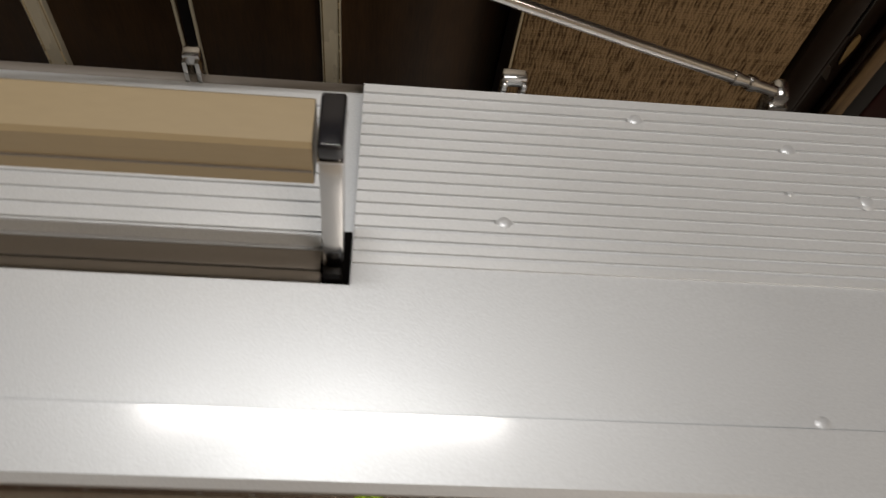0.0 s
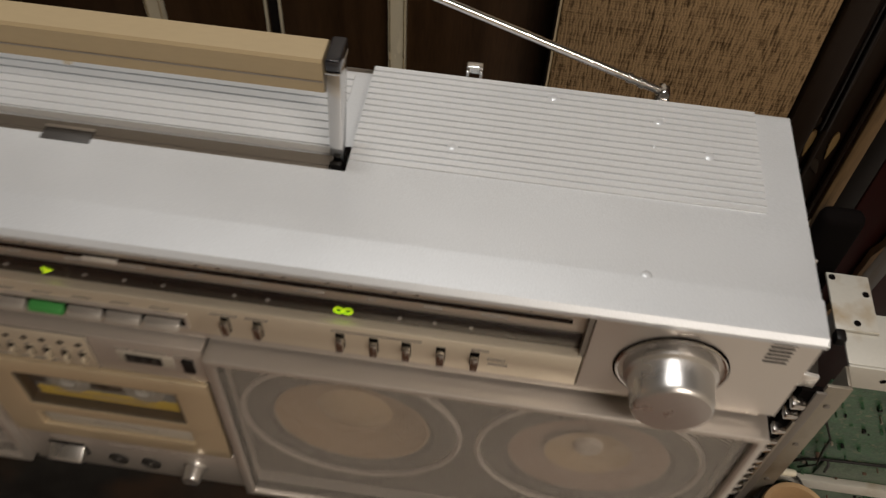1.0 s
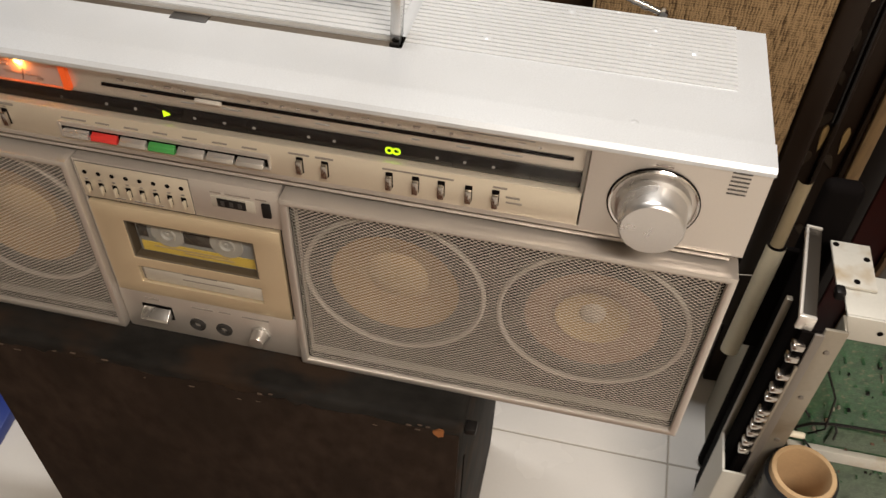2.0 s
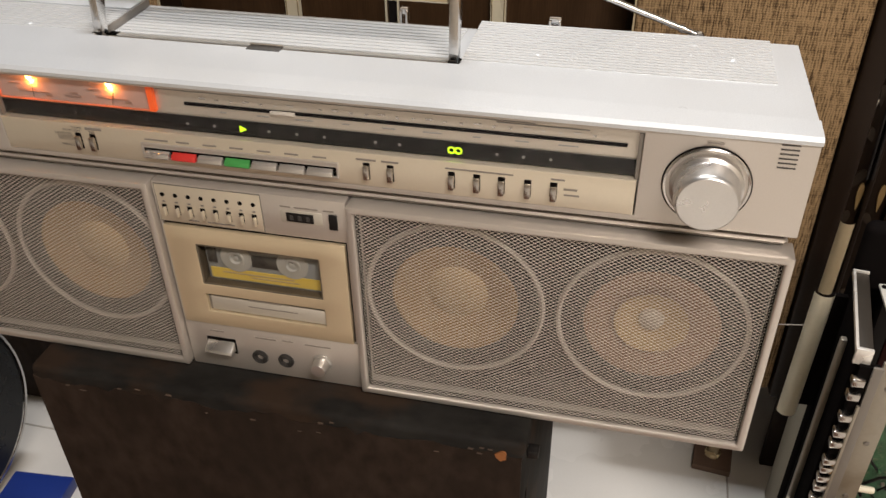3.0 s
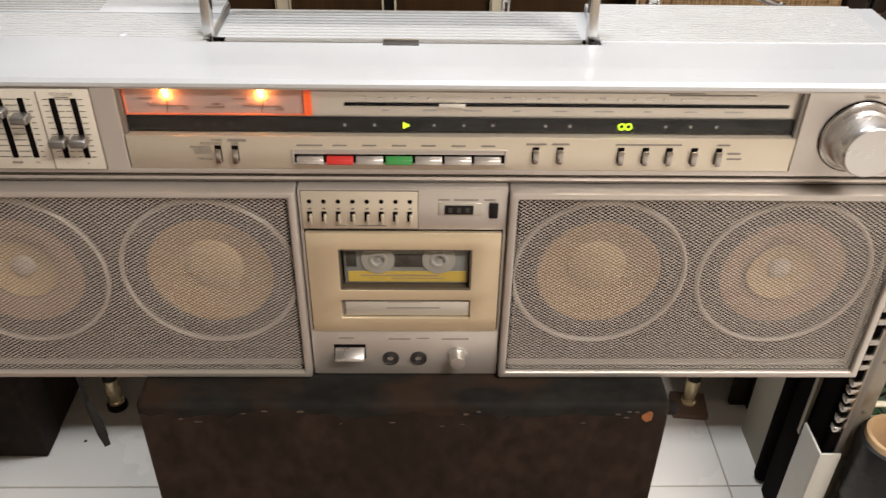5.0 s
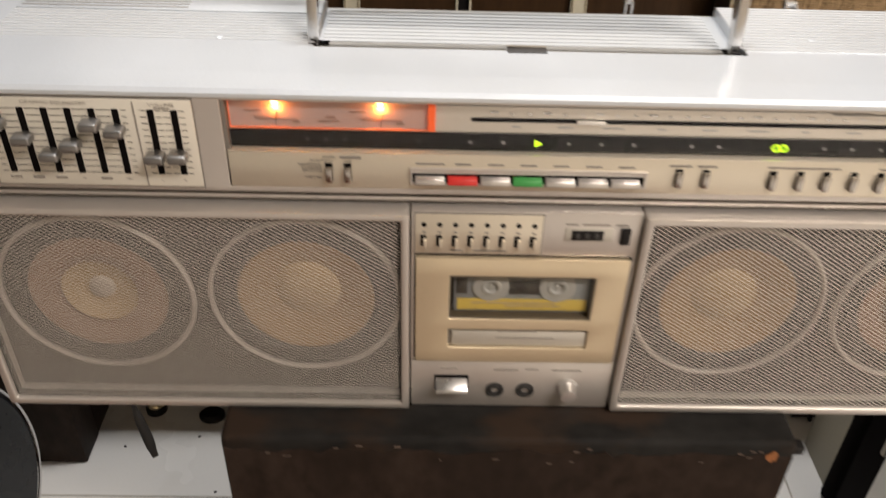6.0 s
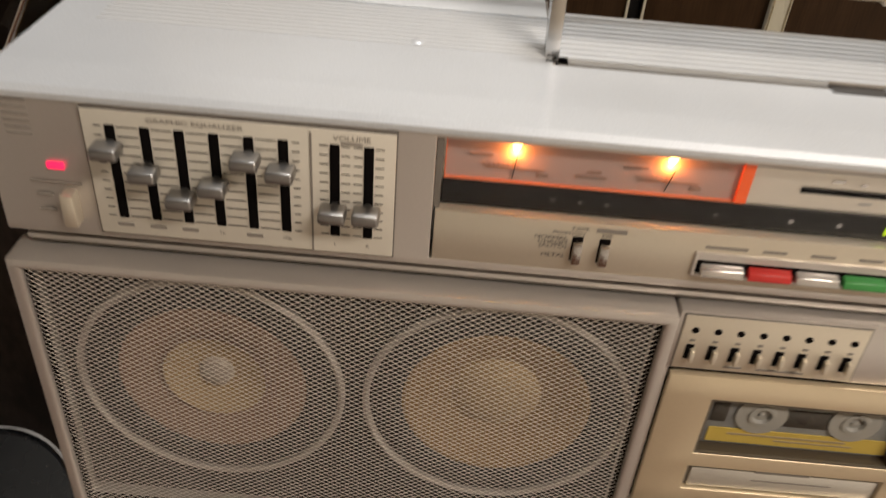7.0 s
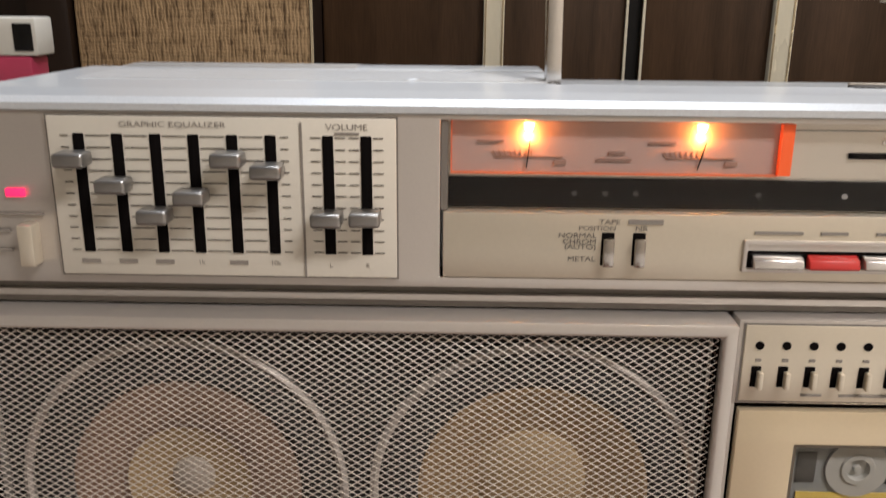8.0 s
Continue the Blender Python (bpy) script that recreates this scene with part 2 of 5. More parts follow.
GROUT = mat("grout", (0.36, 0.33, 0.29), 0.9, 0.0, 0.2, 30, 0.1, 300, 0.1)
# Colour of the added out-of-view sheets that the front panels reflect.
MAT_BROWN = mat("brown_reflection_mat", (0.110, 0.044, 0.019), 0.7, 0.0, 0.25, 14, 0.2, 240, 0.3, (1, 1, 1), (0.045, 0.022, 0.012), 0.7, 9)
WALL = mat("painted_wall", (0.46, 0.41, 0.34), 0.8, 0.0, 0.05, 3, 0.03, 200, 0.1)
CEIL = mat("grey_ceiling", (0.17, 0.16, 0.145), 0.85, 0.0, 0.04, 3, 0.03, 200, 0.1)
WHITE_METAL = mat("aged_white_metal", (0.60, 0.59, 0.54), 0.45, 0.1, 0.08, 20, 0.05, 300, 0.05, (1, 1, 1), (0.36, 0.25, 0.12), 0.7, 22)
BEIGE_METAL = mat("beige_chassis", (0.31, 0.28, 0.23), 0.42, 0.4, 0.12, 20, 0.06, 300, 0.05, (1, 1, 1), (0.16, 0.12, 0.08), 0.5, 18)
PCB = mat("circuit_board", (0.038, 0.105, 0.052), 0.35, 0.0, 0.7, 110, 0.9, 520, 0.8, (1, 1, 1), (0.20, 0.185, 0.125), 0.85, 190, 0.58)
BOARD_LIGHT = mat("pale_green_panel", (0.088, 0.135, 0.088), 0.45, 0.0, 0.45, 70, 0.6, 420, 0.5, (1, 1, 1), (0.045, 0.075, 0.050), 0.7, 90, 0.52)
CREAM_TRIM = mat("cream_trim", (0.84, 0.80, 0.66), 0.40, 0.0, 0.08, 20, 0.05, 300, 0.05)
TAUPE = mat("taupe_board", (0.31, 0.285, 0.225), 0.7, 0.0, 0.15, 8, 0.08, 200, 0.1)
CARDBOARD = mat("cardboard", (0.50, 0.34, 0.19), 0.85, 0.0, 0.1, 30, 0.08, 300, 0.15)
FILM = mat("black_film", (0.012, 0.013, 0.015), 0.28, 0.0, 0.2, 30, 0.05, 300, 0.0)
PLUG_GREY = mat("dark_grey_rubber", (0.040, 0.035, 0.031), 0.55, 0.0, 0.1, 30, 0.05, 300, 0.05, spec=0.3)
FLECK = mat("chipped_fleck", (0.085, 0.058, 0.042), 0.7, 0.0, 0.2, 60, 0.1, 300, 0.1)
BLUE = mat("blue_card", (0.012, 0.035, 0.22), 0.4, 0.0, 0.08)
MAROON = mat("maroon_lacquer", (0.030, 0.0055, 0.0045), 0.35, 0.0, 0.3, 8, 0.15, 120, 0.05, (4, 1, 0.5), spec=0.25)
PALE_WOOD = mat("worn_pale_wood", (0.26, 0.155, 0.075), 0.65, 0.0, 0.25, 20, 0.12, 140, 0.15, (5, 5, 0.5), (0.06, 0.035, 0.02), 0.7, 12)
PEARL = mat("shell_inlay", (0.66, 0.60, 0.52), 0.35, 0.0, 0.2, 40, 0.05, 300, 0.0)
GOLD_INLAY = mat("gold_inlay", (0.28, 0.185, 0.08), 0.4, 0.2, 0.3, 40, 0.1, 300, 0.0)
GREY_INLAY = mat("grey_inlay", (0.20, 0.185, 0.175), 0.45, 0.0, 0.3, 40, 0.1, 300, 0.0)
BEZEL_BROWN = mat("grey_brown_bezel", (0.036, 0.030, 0.024), 0.45, 0.2, 0.1, 20, 0.05, 300, 0.03)
EDGE_BRIGHT = mat("bright_edge", (0.86, 0.84, 0.80), 0.28, 0.5, 0.04, 30, 0.03, 300, 0.0)
CARVED = mat("carved_bronze_wood", (0.024, 0.0150, 0.0085), 0.5, 0.0, 0.4, 30, 0.2, 160, 0.2)
POST_WOOD = mat("worn_post_wood", (0.20, 0.125, 0.058), 0.6, 0.0, 0.4, 20, 0.2, 140, 0.2, (5, 5, 0.5), (0.025, 0.015, 0.009), 0.9, 14, 0.48)
BATTEN_WOOD = mat("grey_worn_board", (0.115, 0.110, 0.105), 0.5, 0.0, 0.3, 20, 0.2, 140, 0.2, (5, 5, 0.5), (0.10, 0.07, 0.045), 0.8, 14, 0.50)
PINK = mat("pink_case", (0.42, 0.045, 0.10), 0.4, 0.0, 0.08)


# ---- mesh helpers ----
def solid(x0, x1, y0, y1, z0, z1, bevel=0.0, seg=2):
    bm = bmesh.new()
    bmesh.ops.create_cube(bm, size=1.0)
    for v in bm.verts:
        v.co = Vector(((x0 + x1) / 2 + v.co.x * (x1 - x0), (y0 + y1) / 2 + v.co.y * (y1 - y0), (z0 + z1) / 2 + v.co.z * (z1 - z0)))
    if bevel:
        bmesh.ops.bevel(bm, geom=bm.edges[:], offset=bevel, segments=seg, affect="EDGES", profile=0.5)
    return bm


def join(*bms):
    """Several bmeshes in one."""
    out = bmesh.new()
    for b in bms:
        me = bpy.data.meshes.new("join")
        b.to_mesh(me)
        b.free()
        out.from_mesh(me)
        bpy.data.meshes.remove(me)
    return out


def lathe(centre, profile, axis="y", seg=32):
    """Turned shape: profile rows (radius, height); height runs to -y for axis y, to +z for axis z."""
    bm = bmesh.new()
    rings = []
    for r, h in profile:
        ring = []
        for k in range(seg if r > 1e-6 else 1):
            a = 2 * math.pi * k / seg
            if axis == "y":
                co = (centre[0] + r * math.cos(a), centre[1] - h, centre[2] + r * math.sin(a))
            elif axis == "z":
                co = (centre[0] + r * math.cos(a), centre[1] + r * math.sin(a), centre[2] + h)
            else:
                co = (centre[0] + h, centre[1] + r * math.cos(a), centre[2] + r * math.sin(a))
            ring.append(bm.verts.new(co))
        rings.append(ring)
    for a, b in zip(rings, rings[1:]):
        n = max(len(a), len(b))
        for k in range(n):
            quad = []
            for v in (a[k % len(a)], a[(k + 1) % len(a)], b[(k + 1) % len(b)], b[k % len(b)]):
                if v not in quad:
                    quad.append(v)
            if len(quad) > 2:
                bm.faces.new(quad)
    bmesh.ops.recalc_face_normals(bm, faces=bm.faces[:])
    return bm


def sweep(points, radius, seg=10, flat=1.0):
    """A round bar along points."""
    pts = [Vector(p) for p in points]
    bm = bmesh.new()
    rings = []
    for i, p in enumerate(pts):
        d = (pts[min(i + 1, len(pts) - 1)] - pts[max(i - 1, 0)]).normalized()
        side = d.cross(Vector((0, 0, 1)) if abs(d.z) < 0.9 else Vector((0, 1, 0))).normalized()
        up = side.cross(d)
        r = radius[i] if isinstance(radius, (list, tuple)) else radius
        rings.append([bm.verts.new(p + side * r * math.cos(2 * math.pi * k / seg) + up * r * flat * math.sin(2 * math.pi * k / seg)) for k in range(seg)])
    for a, b in zip(rings, rings[1:]):
        for k in range(seg):
            bm.faces.new((a[k], a[(k + 1) % seg], b[(k + 1) % seg], b[k]))
    bm.faces.new(rings[0][::-1])
    bm.faces.new(rings[-1])
    bmesh.ops.recalc_face_normals(bm, faces=bm.faces[:])
    return bm


def extrude_x(profile, x0, x1, bevel=0.0):
    """A closed profile of (y, z) drawn out along x."""
    bm = bmesh.new()
    a = [bm.verts.new((x0, y, z)) for y, z in profile]
    b = [bm.verts.new((x1, y, z)) for y, z in profile]
    n = len(profile)
    bm.faces.new(a)
    bm.faces.new(b[::-1])
    for k in range(n):
        bm.faces.new((a[k], b[k], b[(k + 1) % n], a[(k + 1) % n]))
    bmesh.ops.recalc_face_normals(bm, faces=bm.faces[:])
    if bevel:
        bmesh.ops.bevel(bm, geom=bm.edges[:], offset=bevel, segments=2, affect="EDGES", profile=0.5)
    return bm


def extrude_flat(outline, y0, y1):
    """A closed outline of (x, z) drawn out along y."""
    bm = bmesh.new()
    a = [bm.verts.new((x, y0, z)) for x, z in outline]
    b = [bm.verts.new((x, y1, z)) for x, z in outline]
    n = len(outline)
    bm.faces.new(a)
    bm.faces.new(b[::-1])
    for k in range(n):
        bm.faces.new((a[k], b[k], b[(k + 1) % n], a[(k + 1) % n]))
    bmesh.ops.recalc_face_normals(bm, faces=bm.faces[:])
    return bm


def turned(bm, m):
    bmesh.ops.transform(bm, matrix=m, verts=bm.verts[:])
    return bm


def pierced(xs, zs, skip, y0, y1, bevel=0.0):
    """A plate cut by the lines xs and zs, with the cells in skip left open, as one piece."""
    bm = bmesh.new()
    vert = {}

    def at(i, k, y):
        if (i, k, y) not in vert:
            vert[i, k, y] = bm.verts.new((xs[i], y, zs[k]))
        return vert[i, k, y]

    cells = {(i, k) for i in range(len(xs) - 1) for k in range(len(zs) - 1)} - set(skip)
    for i, k in cells:
        ring = ((i, k), (i + 1, k), (i + 1, k + 1), (i, k + 1))
        bm.faces.new([at(a, c, y0) for a, c in ring])
        bm.faces.new([at(a, c, y1) for a, c in ring[::-1]])
        for (a, c), (d, e), other in zip(ring, ring[1:] + ring[:1], ((i, k - 1), (i + 1, k), (i, k + 1), (i - 1, k))):
            if other not in cells:
                bm.faces.new((at(a, c, y0), at(a, c, y1), at(d, e, y1), at(d, e, y0)))
    bmesh.ops.recalc_face_normals(bm, faces=bm.faces[:])
    if bevel:
        sharp = [e for e in bm.edges if len(e.link_faces) == 2 and e.calc_face_angle() > 1.0]
        bmesh.ops.bevel(bm, geom=sharp, offset=bevel, segments=2, affect="EDGES", profile=0.5)
    return bm


def frame_bm(x0, x1, z0, z1, w, y0, y1, bevel=0.0):
    """A rectangular frame of width w inside the outline."""
    return pierced((x0, x0 + w, x1 - w, x1), (z0, z0 + w, z1 - w, z1), [(1, 1)], y0, y1, bevel)


def finish(name, bm, material, smooth=True):
    bmesh.ops.scale(bm, vec=(UNIT, UNIT, UNIT), verts=bm.verts[:])
    me = bpy.data.meshes.new(name)
    bm.to_mesh(me)
    bm.free()
    me.materials.append(material)
    if smooth:
        for p in me.polygons:
            p.use_smooth = True
        me.set_sharp_from_angle(angle=radians(35))
    return new(name, me)


def thing(name, at, label, category, group="", kind=""):
    ob = new(name)
    ob.location = Vector(at) * UNIT
    ob.empty_display_size = 0.05
    return tagged(ob, label, category, group, kind)


def part(name, bm, material, parent, label="", smooth=True):
    ob = finish(name, bm, material, smooth)
    ob.parent = parent
    if parent.type == "EMPTY":
        ob.matrix_parent_inverse = Matrix.Translation(parent.location).inverted()
    if label:
        ob["label"] = label
    return ob


def single(name, bm, material, label, category, group="", kind="", smooth=True):
    return tagged(finish(name, bm, material, smooth), label, category, group, kind)


def words(text, x, z, size, y=-0.0012, align="CENTER", wide=1.0):
    """Printed text that faces -y, as a flat mesh."""
    cu = bpy.data.curves.new("text", "FONT")
    cu.body, cu.size, cu.align_x, cu.align_y = text, size, align, "CENTER"
    ob = bpy.data.objects.new("text", cu)
    scene.collection.objects.link(ob)
    me = bpy.data.meshes.new_from_object(ob.evaluated_get(bpy.context.evaluated_depsgraph_get()))
    bpy.data.objects.remove(ob)
    bm = bmesh.new()
    bm.from_mesh(me)
    bpy.data.meshes.remove(me)
    return turned(bm, pose(x, y, z, 90) @ Matrix.Diagonal((wide, 1, 1, 1)))


def bar(x, z, w, h, y=-0.0012):
    return solid(x - w / 2, x + w / 2, y, y + 0.0006, z - h / 2, z + h / 2)


# ---- room ----
floor = thing("floor", (0, 0, 0), "white glazed ceramic tile floor with dark joints", "floor", kind="structure")
part("grout_bed", solid(-2.64, 2.34, -2.80, 1.55, -0.06, -0.002), GROUT, floor)
single("wall_back", solid(-2.4, 2.36, 1.2, 1.57, 0, 2.8), WALL, "plain painted back wall of the room", "wall", kind="structure")
single("wall_front", solid(-2.4, 2.36, -2.82, -2.6, 0, 2.8), WALL, "plain painted wall behind the viewer", "wall", kind="structure")
single("wall_left", solid(-2.66, -2.4, -2.82, 1.57, 0, 2.8), WALL, "plain painted side wall of the room", "wall", kind="structure")
single("wall_right", solid(2.36, 2.60, -2.82, 1.57, 0, 2.8), WALL, "plain painted side wall of the room", "wall", kind="structure")
single("ceiling", solid(-2.66, 2.60, -2.82, 1.57, 2.8, 2.9), CEIL, "plain grey painted ceiling", "ceiling", kind="structure")
for lx, ly, long, half in ((0.05, 0.46, 0.46, 0.05), (1.1, -1.30, 0.62, 0.18)):
    lamp = thing("ceiling_lamp", (lx, ly, 2.8), "white fluorescent batten lamp on the ceiling", "lamp", "ceiling lamps")
    part("batten", solid(lx - long, lx + long, ly - half, ly + half, 2.60, 2.80, 0.01), WHITE_METAL, lamp)

# Added sheets out of view: they darken and warm what the boombox front reflects.
for mx0, mx1, my0, my1 in ((-1.30, 0.62, -0.74, -0.10), (-1.70, 0.16, -1.15, -0.76)):
    single("reflection_mat", solid(mx0, mx1, my0, my1, 0.0005, 0.006, 0.001), MAT_BROWN, "unseen dark reddish brown sheet added to darken reflections in the front", "mat", kind="structure")

# ---- boombox ----
CX, HALF = 0.003, 0.378
X0, X1 = CX - HALF, CX + HALF
Z0, ZTOP = 0.535, 0.797
boombox = thing("boombox", (CX, 0.075, Z0), "large silver vintage boombox with four grilled speakers on a dark box", "boombox")

# lower cabinet and groove
part("lower_cabinet", join(
    solid(X0 + 0.002, X1 - 0.002, 0.0450, 0.150, Z0 + 0.002, 0.716, 0.002),
    solid(X0 + 0.002, X1 - 0.002, 0.012, 0.0449, 0.7120, 0.716, 0.001), solid(X0 + 0.002, X1 - 0.002, 0.012, 0.0449, Z0 + 0.002, Z0 + 0.006, 0.001),
    solid(X0 + 0.002, X0 + 0.006, 0.012, 0.0449, Z0 + 0.0061, 0.7119), solid(X1 - 0.006, X1 - 0.002, 0.012, 0.0449, Z0 + 0.0061, 0.7119),
    solid(-0.0735, 0.0805, 0.012, 0.0449, Z0 + 0.0061, 0.7119)), SILVER, boombox)
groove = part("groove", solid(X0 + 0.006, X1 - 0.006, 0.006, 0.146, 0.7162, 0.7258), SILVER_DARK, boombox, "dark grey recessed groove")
part("groove_line", solid(X0 + 0.006, X1 - 0.006, 0.003, 0.0058, 0.7195, 0.7222, 0.0005), SILVER, groove)

# upper shell: sloped front lip, raised ribbed fields, lower handle bay
RX0, RX1 = -0.139, 0.1475
upper = part("upper_shell", join(
    extrude_x([(0.014, 0.7262), (0.150, 0.7262), (0.150, 0.790), (0.0655, 0.790), (0.0655, ZTOP), (0.023, ZTOP + 0.0005), (0.0135, ZTOP - 0.0008)], RX0, RX1),
    extrude_x([(0.014, 0.7262), (0.150, 0.7262), (0.150, ZTOP - 0.002), (0.148, ZTOP - 0.001), (0.023, ZTOP + 0.0005), (0.0135, ZTOP - 0.0008)], X0, RX0),
    extrude_x([(0.014, 0.7262), (0.150, 0.7262), (0.150, ZTOP - 0.002), (0.148, ZTOP - 0.001), (0.023, ZTOP + 0.0005), (0.0135, ZTOP - 0.0008)], RX1, X1),
    extrude_x([(0.0135, ZTOP - 0.008), (0.0135, ZTOP - 0.0008), (0.0225, ZTOP + 0.0006), (0.0225, ZTOP + 0.0014), (0.0015, ZTOP + 0.0007), (-0.0012, ZTOP - 0.0016), (-0.0012, ZTOP - 0.0042), (0.003, ZTOP - 0.0045)], X0 - 0.0006, X1 + 0.0006),
), SILVER_TOP, boombox, "pale silver top shell", False)


def rib_field(x0, x1, y0, y1, n, z, h=0.0012):
    """A field of low flat ribs with narrow gaps."""
    step = (y1 - y0) / n
    prof = [(y0, z - 0.0005)]
    for k in range(n):
        a = y0 + k * step
        prof += [(a + 0.0003, z + h), (a + step - 0.0014, z + h), (a + step - 0.0011, z + 0.0001), (a + step, z + 0.0001)]
    prof.append((y1, z - 0.0005))
    return extrude_x(prof, x0, x1)


part("ribbed_panel", rib_field(RX1 + 0.0002, 0.361, 0.0735, 0.1495, 16, ZTOP - 0.0004), RIB_SILVER, upper, "silver ribbed panel")
part("ribbed_panel", rib_field(-0.352, RX0 - 0.0002, 0.0735, 0.1205, 10, ZTOP - 0.0004, 0.0008), RIB_SILVER, upper, "silver ribbed panel")
part("bay_ribs", rib_field(RX0 + 0.004, RX1 - 0.011, 0.082, 0.148, 11, 0.7902, 0.0012), RIB_SILVER, upper, "silver ribbed handle bay")
part("bay_step", join(solid(RX0 + 0.003, RX1 - 0.010, 0.0665, 0.0725, 0.788, 0.7925, 0.0008), solid(RX0 + 0.003, RX1 - 0.010, 0.0735, 0.0808, 0.788, 0.7915, 0.0008)), BAY_GREY, upper)
# Thin plate that makes the bay's left end wall darker than the shell.
part("bay_end", solid(RX0 + 0.0002, RX0 + 0.0014, 0.0665, 0.1490, 0.7902, 0.7966, 0.0003), BAY_GREY, upper)
part("vent_plate", solid(-0.352, RX0 - 0.0002, 0.1212, 0.1496, ZTOP - 0.002, ZTOP + 0.0008, 0.0004), SILVER_TOP, upper, "silver raised vent plate")
for k in range(5):
    yy = 0.1245 + 0.0052 * k
    part("vent_slot", solid(-0.349, -0.233, yy, yy + 0.0022, ZTOP + 0.0002, ZTOP + 0.0013, 0.0003), VENT, upper, "grey narrow vent slot")
part("finger_notch", solid(-0.0115, 0.0145, 0.0615, 0.0705, ZTOP - 0.0004, ZTOP + 0.0006, 0.0002), FAINT, upper, "dark finger notch")
part("notch_lip", solid(-0.0115, 0.0145, 0.0696, 0.0712, ZTOP + 0.0004, ZTOP + 0.0016, 0.0004), SILVER, upper)
part("hinge_slot", solid(RX1 - 0.0105, RX1 - 0.0006, 0.0675, 0.0885, 0.789, 0.7914), BLACK_SLOT, upper)
part("hinge_slot", solid(RX0 + 0.0002, RX0 + 0.0090, 0.0675, 0.0885, 0.789, 0.7914), BLACK_SLOT, upper)
for dx, dy in ((0.199, 0.0918), (0.250, 0.140), (0.308, 0.1305), (0.334, 0.109), (0.300, 0.0245), (-0.202, 0.0775), (0.305, 0.1105)):
    r = 0.0010 if dx == 0.305 else 0.0022
    zz = ZTOP + (0.0006 if 0.073 < dy < 0.15 else 0.0004)
    part("dent", lathe((dx, dy, zz), [(r * 1.5, -0.0003), (r, 0.0003), (r * 0.6, 0.0005), (0, 0.0006)], "z", 14), SILVER_TOP, upper)

# fascia pieces round the dial window
WX0, WX1, WZ0, WZ1 = -0.1875, 0.2785, 0.7565, 0.7905
fascia = part("fascia", pierced((X0, WX0, WX1, X1), (0.7262, 0.7303, WZ1, 0.7925), [(1, 1)], 0, 0.0138, 0.0005), SILVER, boombox, "silver front fascia")
part("control_strip", solid(WX0 + 0.0012, WX1 - 0.0012, -0.0006, 0.0132, 0.7306, WZ0 - 0.0003, 0.0005), CREAM, fascia, "champagne control strip")
part("dial_plate", solid(WX0 + 0.0003, WX1 - 0.0003, 0.0062, 0.0136, WZ0, WZ1 - 0.0002), BACKPLATE, fascia)
for rx in (WX0 + 0.0003, WX1 - 0.0028):
    part("reveal", solid(rx, rx + 0.0025, 0.0012, 0.0061, WZ0, WZ1 - 0.0002), SILVER_DARK, fascia, "dark window reveal")
part("indicator_strip", solid(WX0 + 0.0030, WX1 - 0.0030, 0.0046, 0.0061, WZ0 + 0.0005, 0.7685, 0.0003), GLOSS_BLACK, fascia, "glossy black indicator strip")
part("tuning_slot", solid(-0.036, 0.2690, 0.0052, 0.0061, 0.7768, 0.7790), BLACK_SLOT, fascia, "black tuning slot")
part("tuning_pointer", solid(0.0285, 0.0465, 0.0030, 0.0051, 0.7766, 0.7792, 0.0006), EDGE_BRIGHT, fascia, "white tuning pointer")
for k in range(26):
    part("scale_tick", bar(-0.022 + 0.0108 * k, 0.7822 + 0.0008 * (k % 3 == 0), 0.0022 if k % 3 else 0.0046, 0.0012, 0.0056), WHITE_PLASTIC, fascia)
for k in range(9):
    part("print_mark", bar(-0.008 + 0.030 * k, 0.7734, 0.005 + 0.004 * (k % 3), 0.0007, 0.0055), VENT, fascia)
for mark in (bar(0.215, 0.7858, 0.06, 0.0006, 0.0055), bar(0.06, 0.7872, 0.3, 0.0003, 0.0055)):
    part("print_mark", mark, VENT, fascia)
pane = part("dial_window", solid(WX0 + 0.0029, WX1 - 0.0029, 0.0002, 0.0010, WZ0 + 0.0003, WZ1 - 0.0005), LENS, fascia, "clear dial window")
pane.visible_shadow = False

# level meters behind the window
VX0, VX1, VZ0, VZ1 = -0.1838, -0.058, 0.7706, 0.7898
meter = part("level_meter", solid(VX0, VX1 - 0.0046, 0.0050, 0.0061, VZ0, VZ1), PINKPLATE, boombox, "twin level meter lit orange by two bulbs")
# Acrylic edges are no lamps; their glow is emission put into the material.
part("emissive_edge", solid(VX1 - 0.0045, VX1, 0.0026, 0.0061, VZ0, VZ1), ORANGE_EDGE, meter, "orange acrylic edge with bulb light added as emission")
part("lower_edge", join(solid(VX0, VX1 - 0.0046, 0.0036, 0.0049, VZ0 - 0.0006, VZ0 + 0.0002), solid(VX0, VX0 + 0.0006, 0.0036, 0.0049, VZ0, VZ1)), DIM_EDGE, meter, "orange acrylic edge with dim bulb light added as emission")
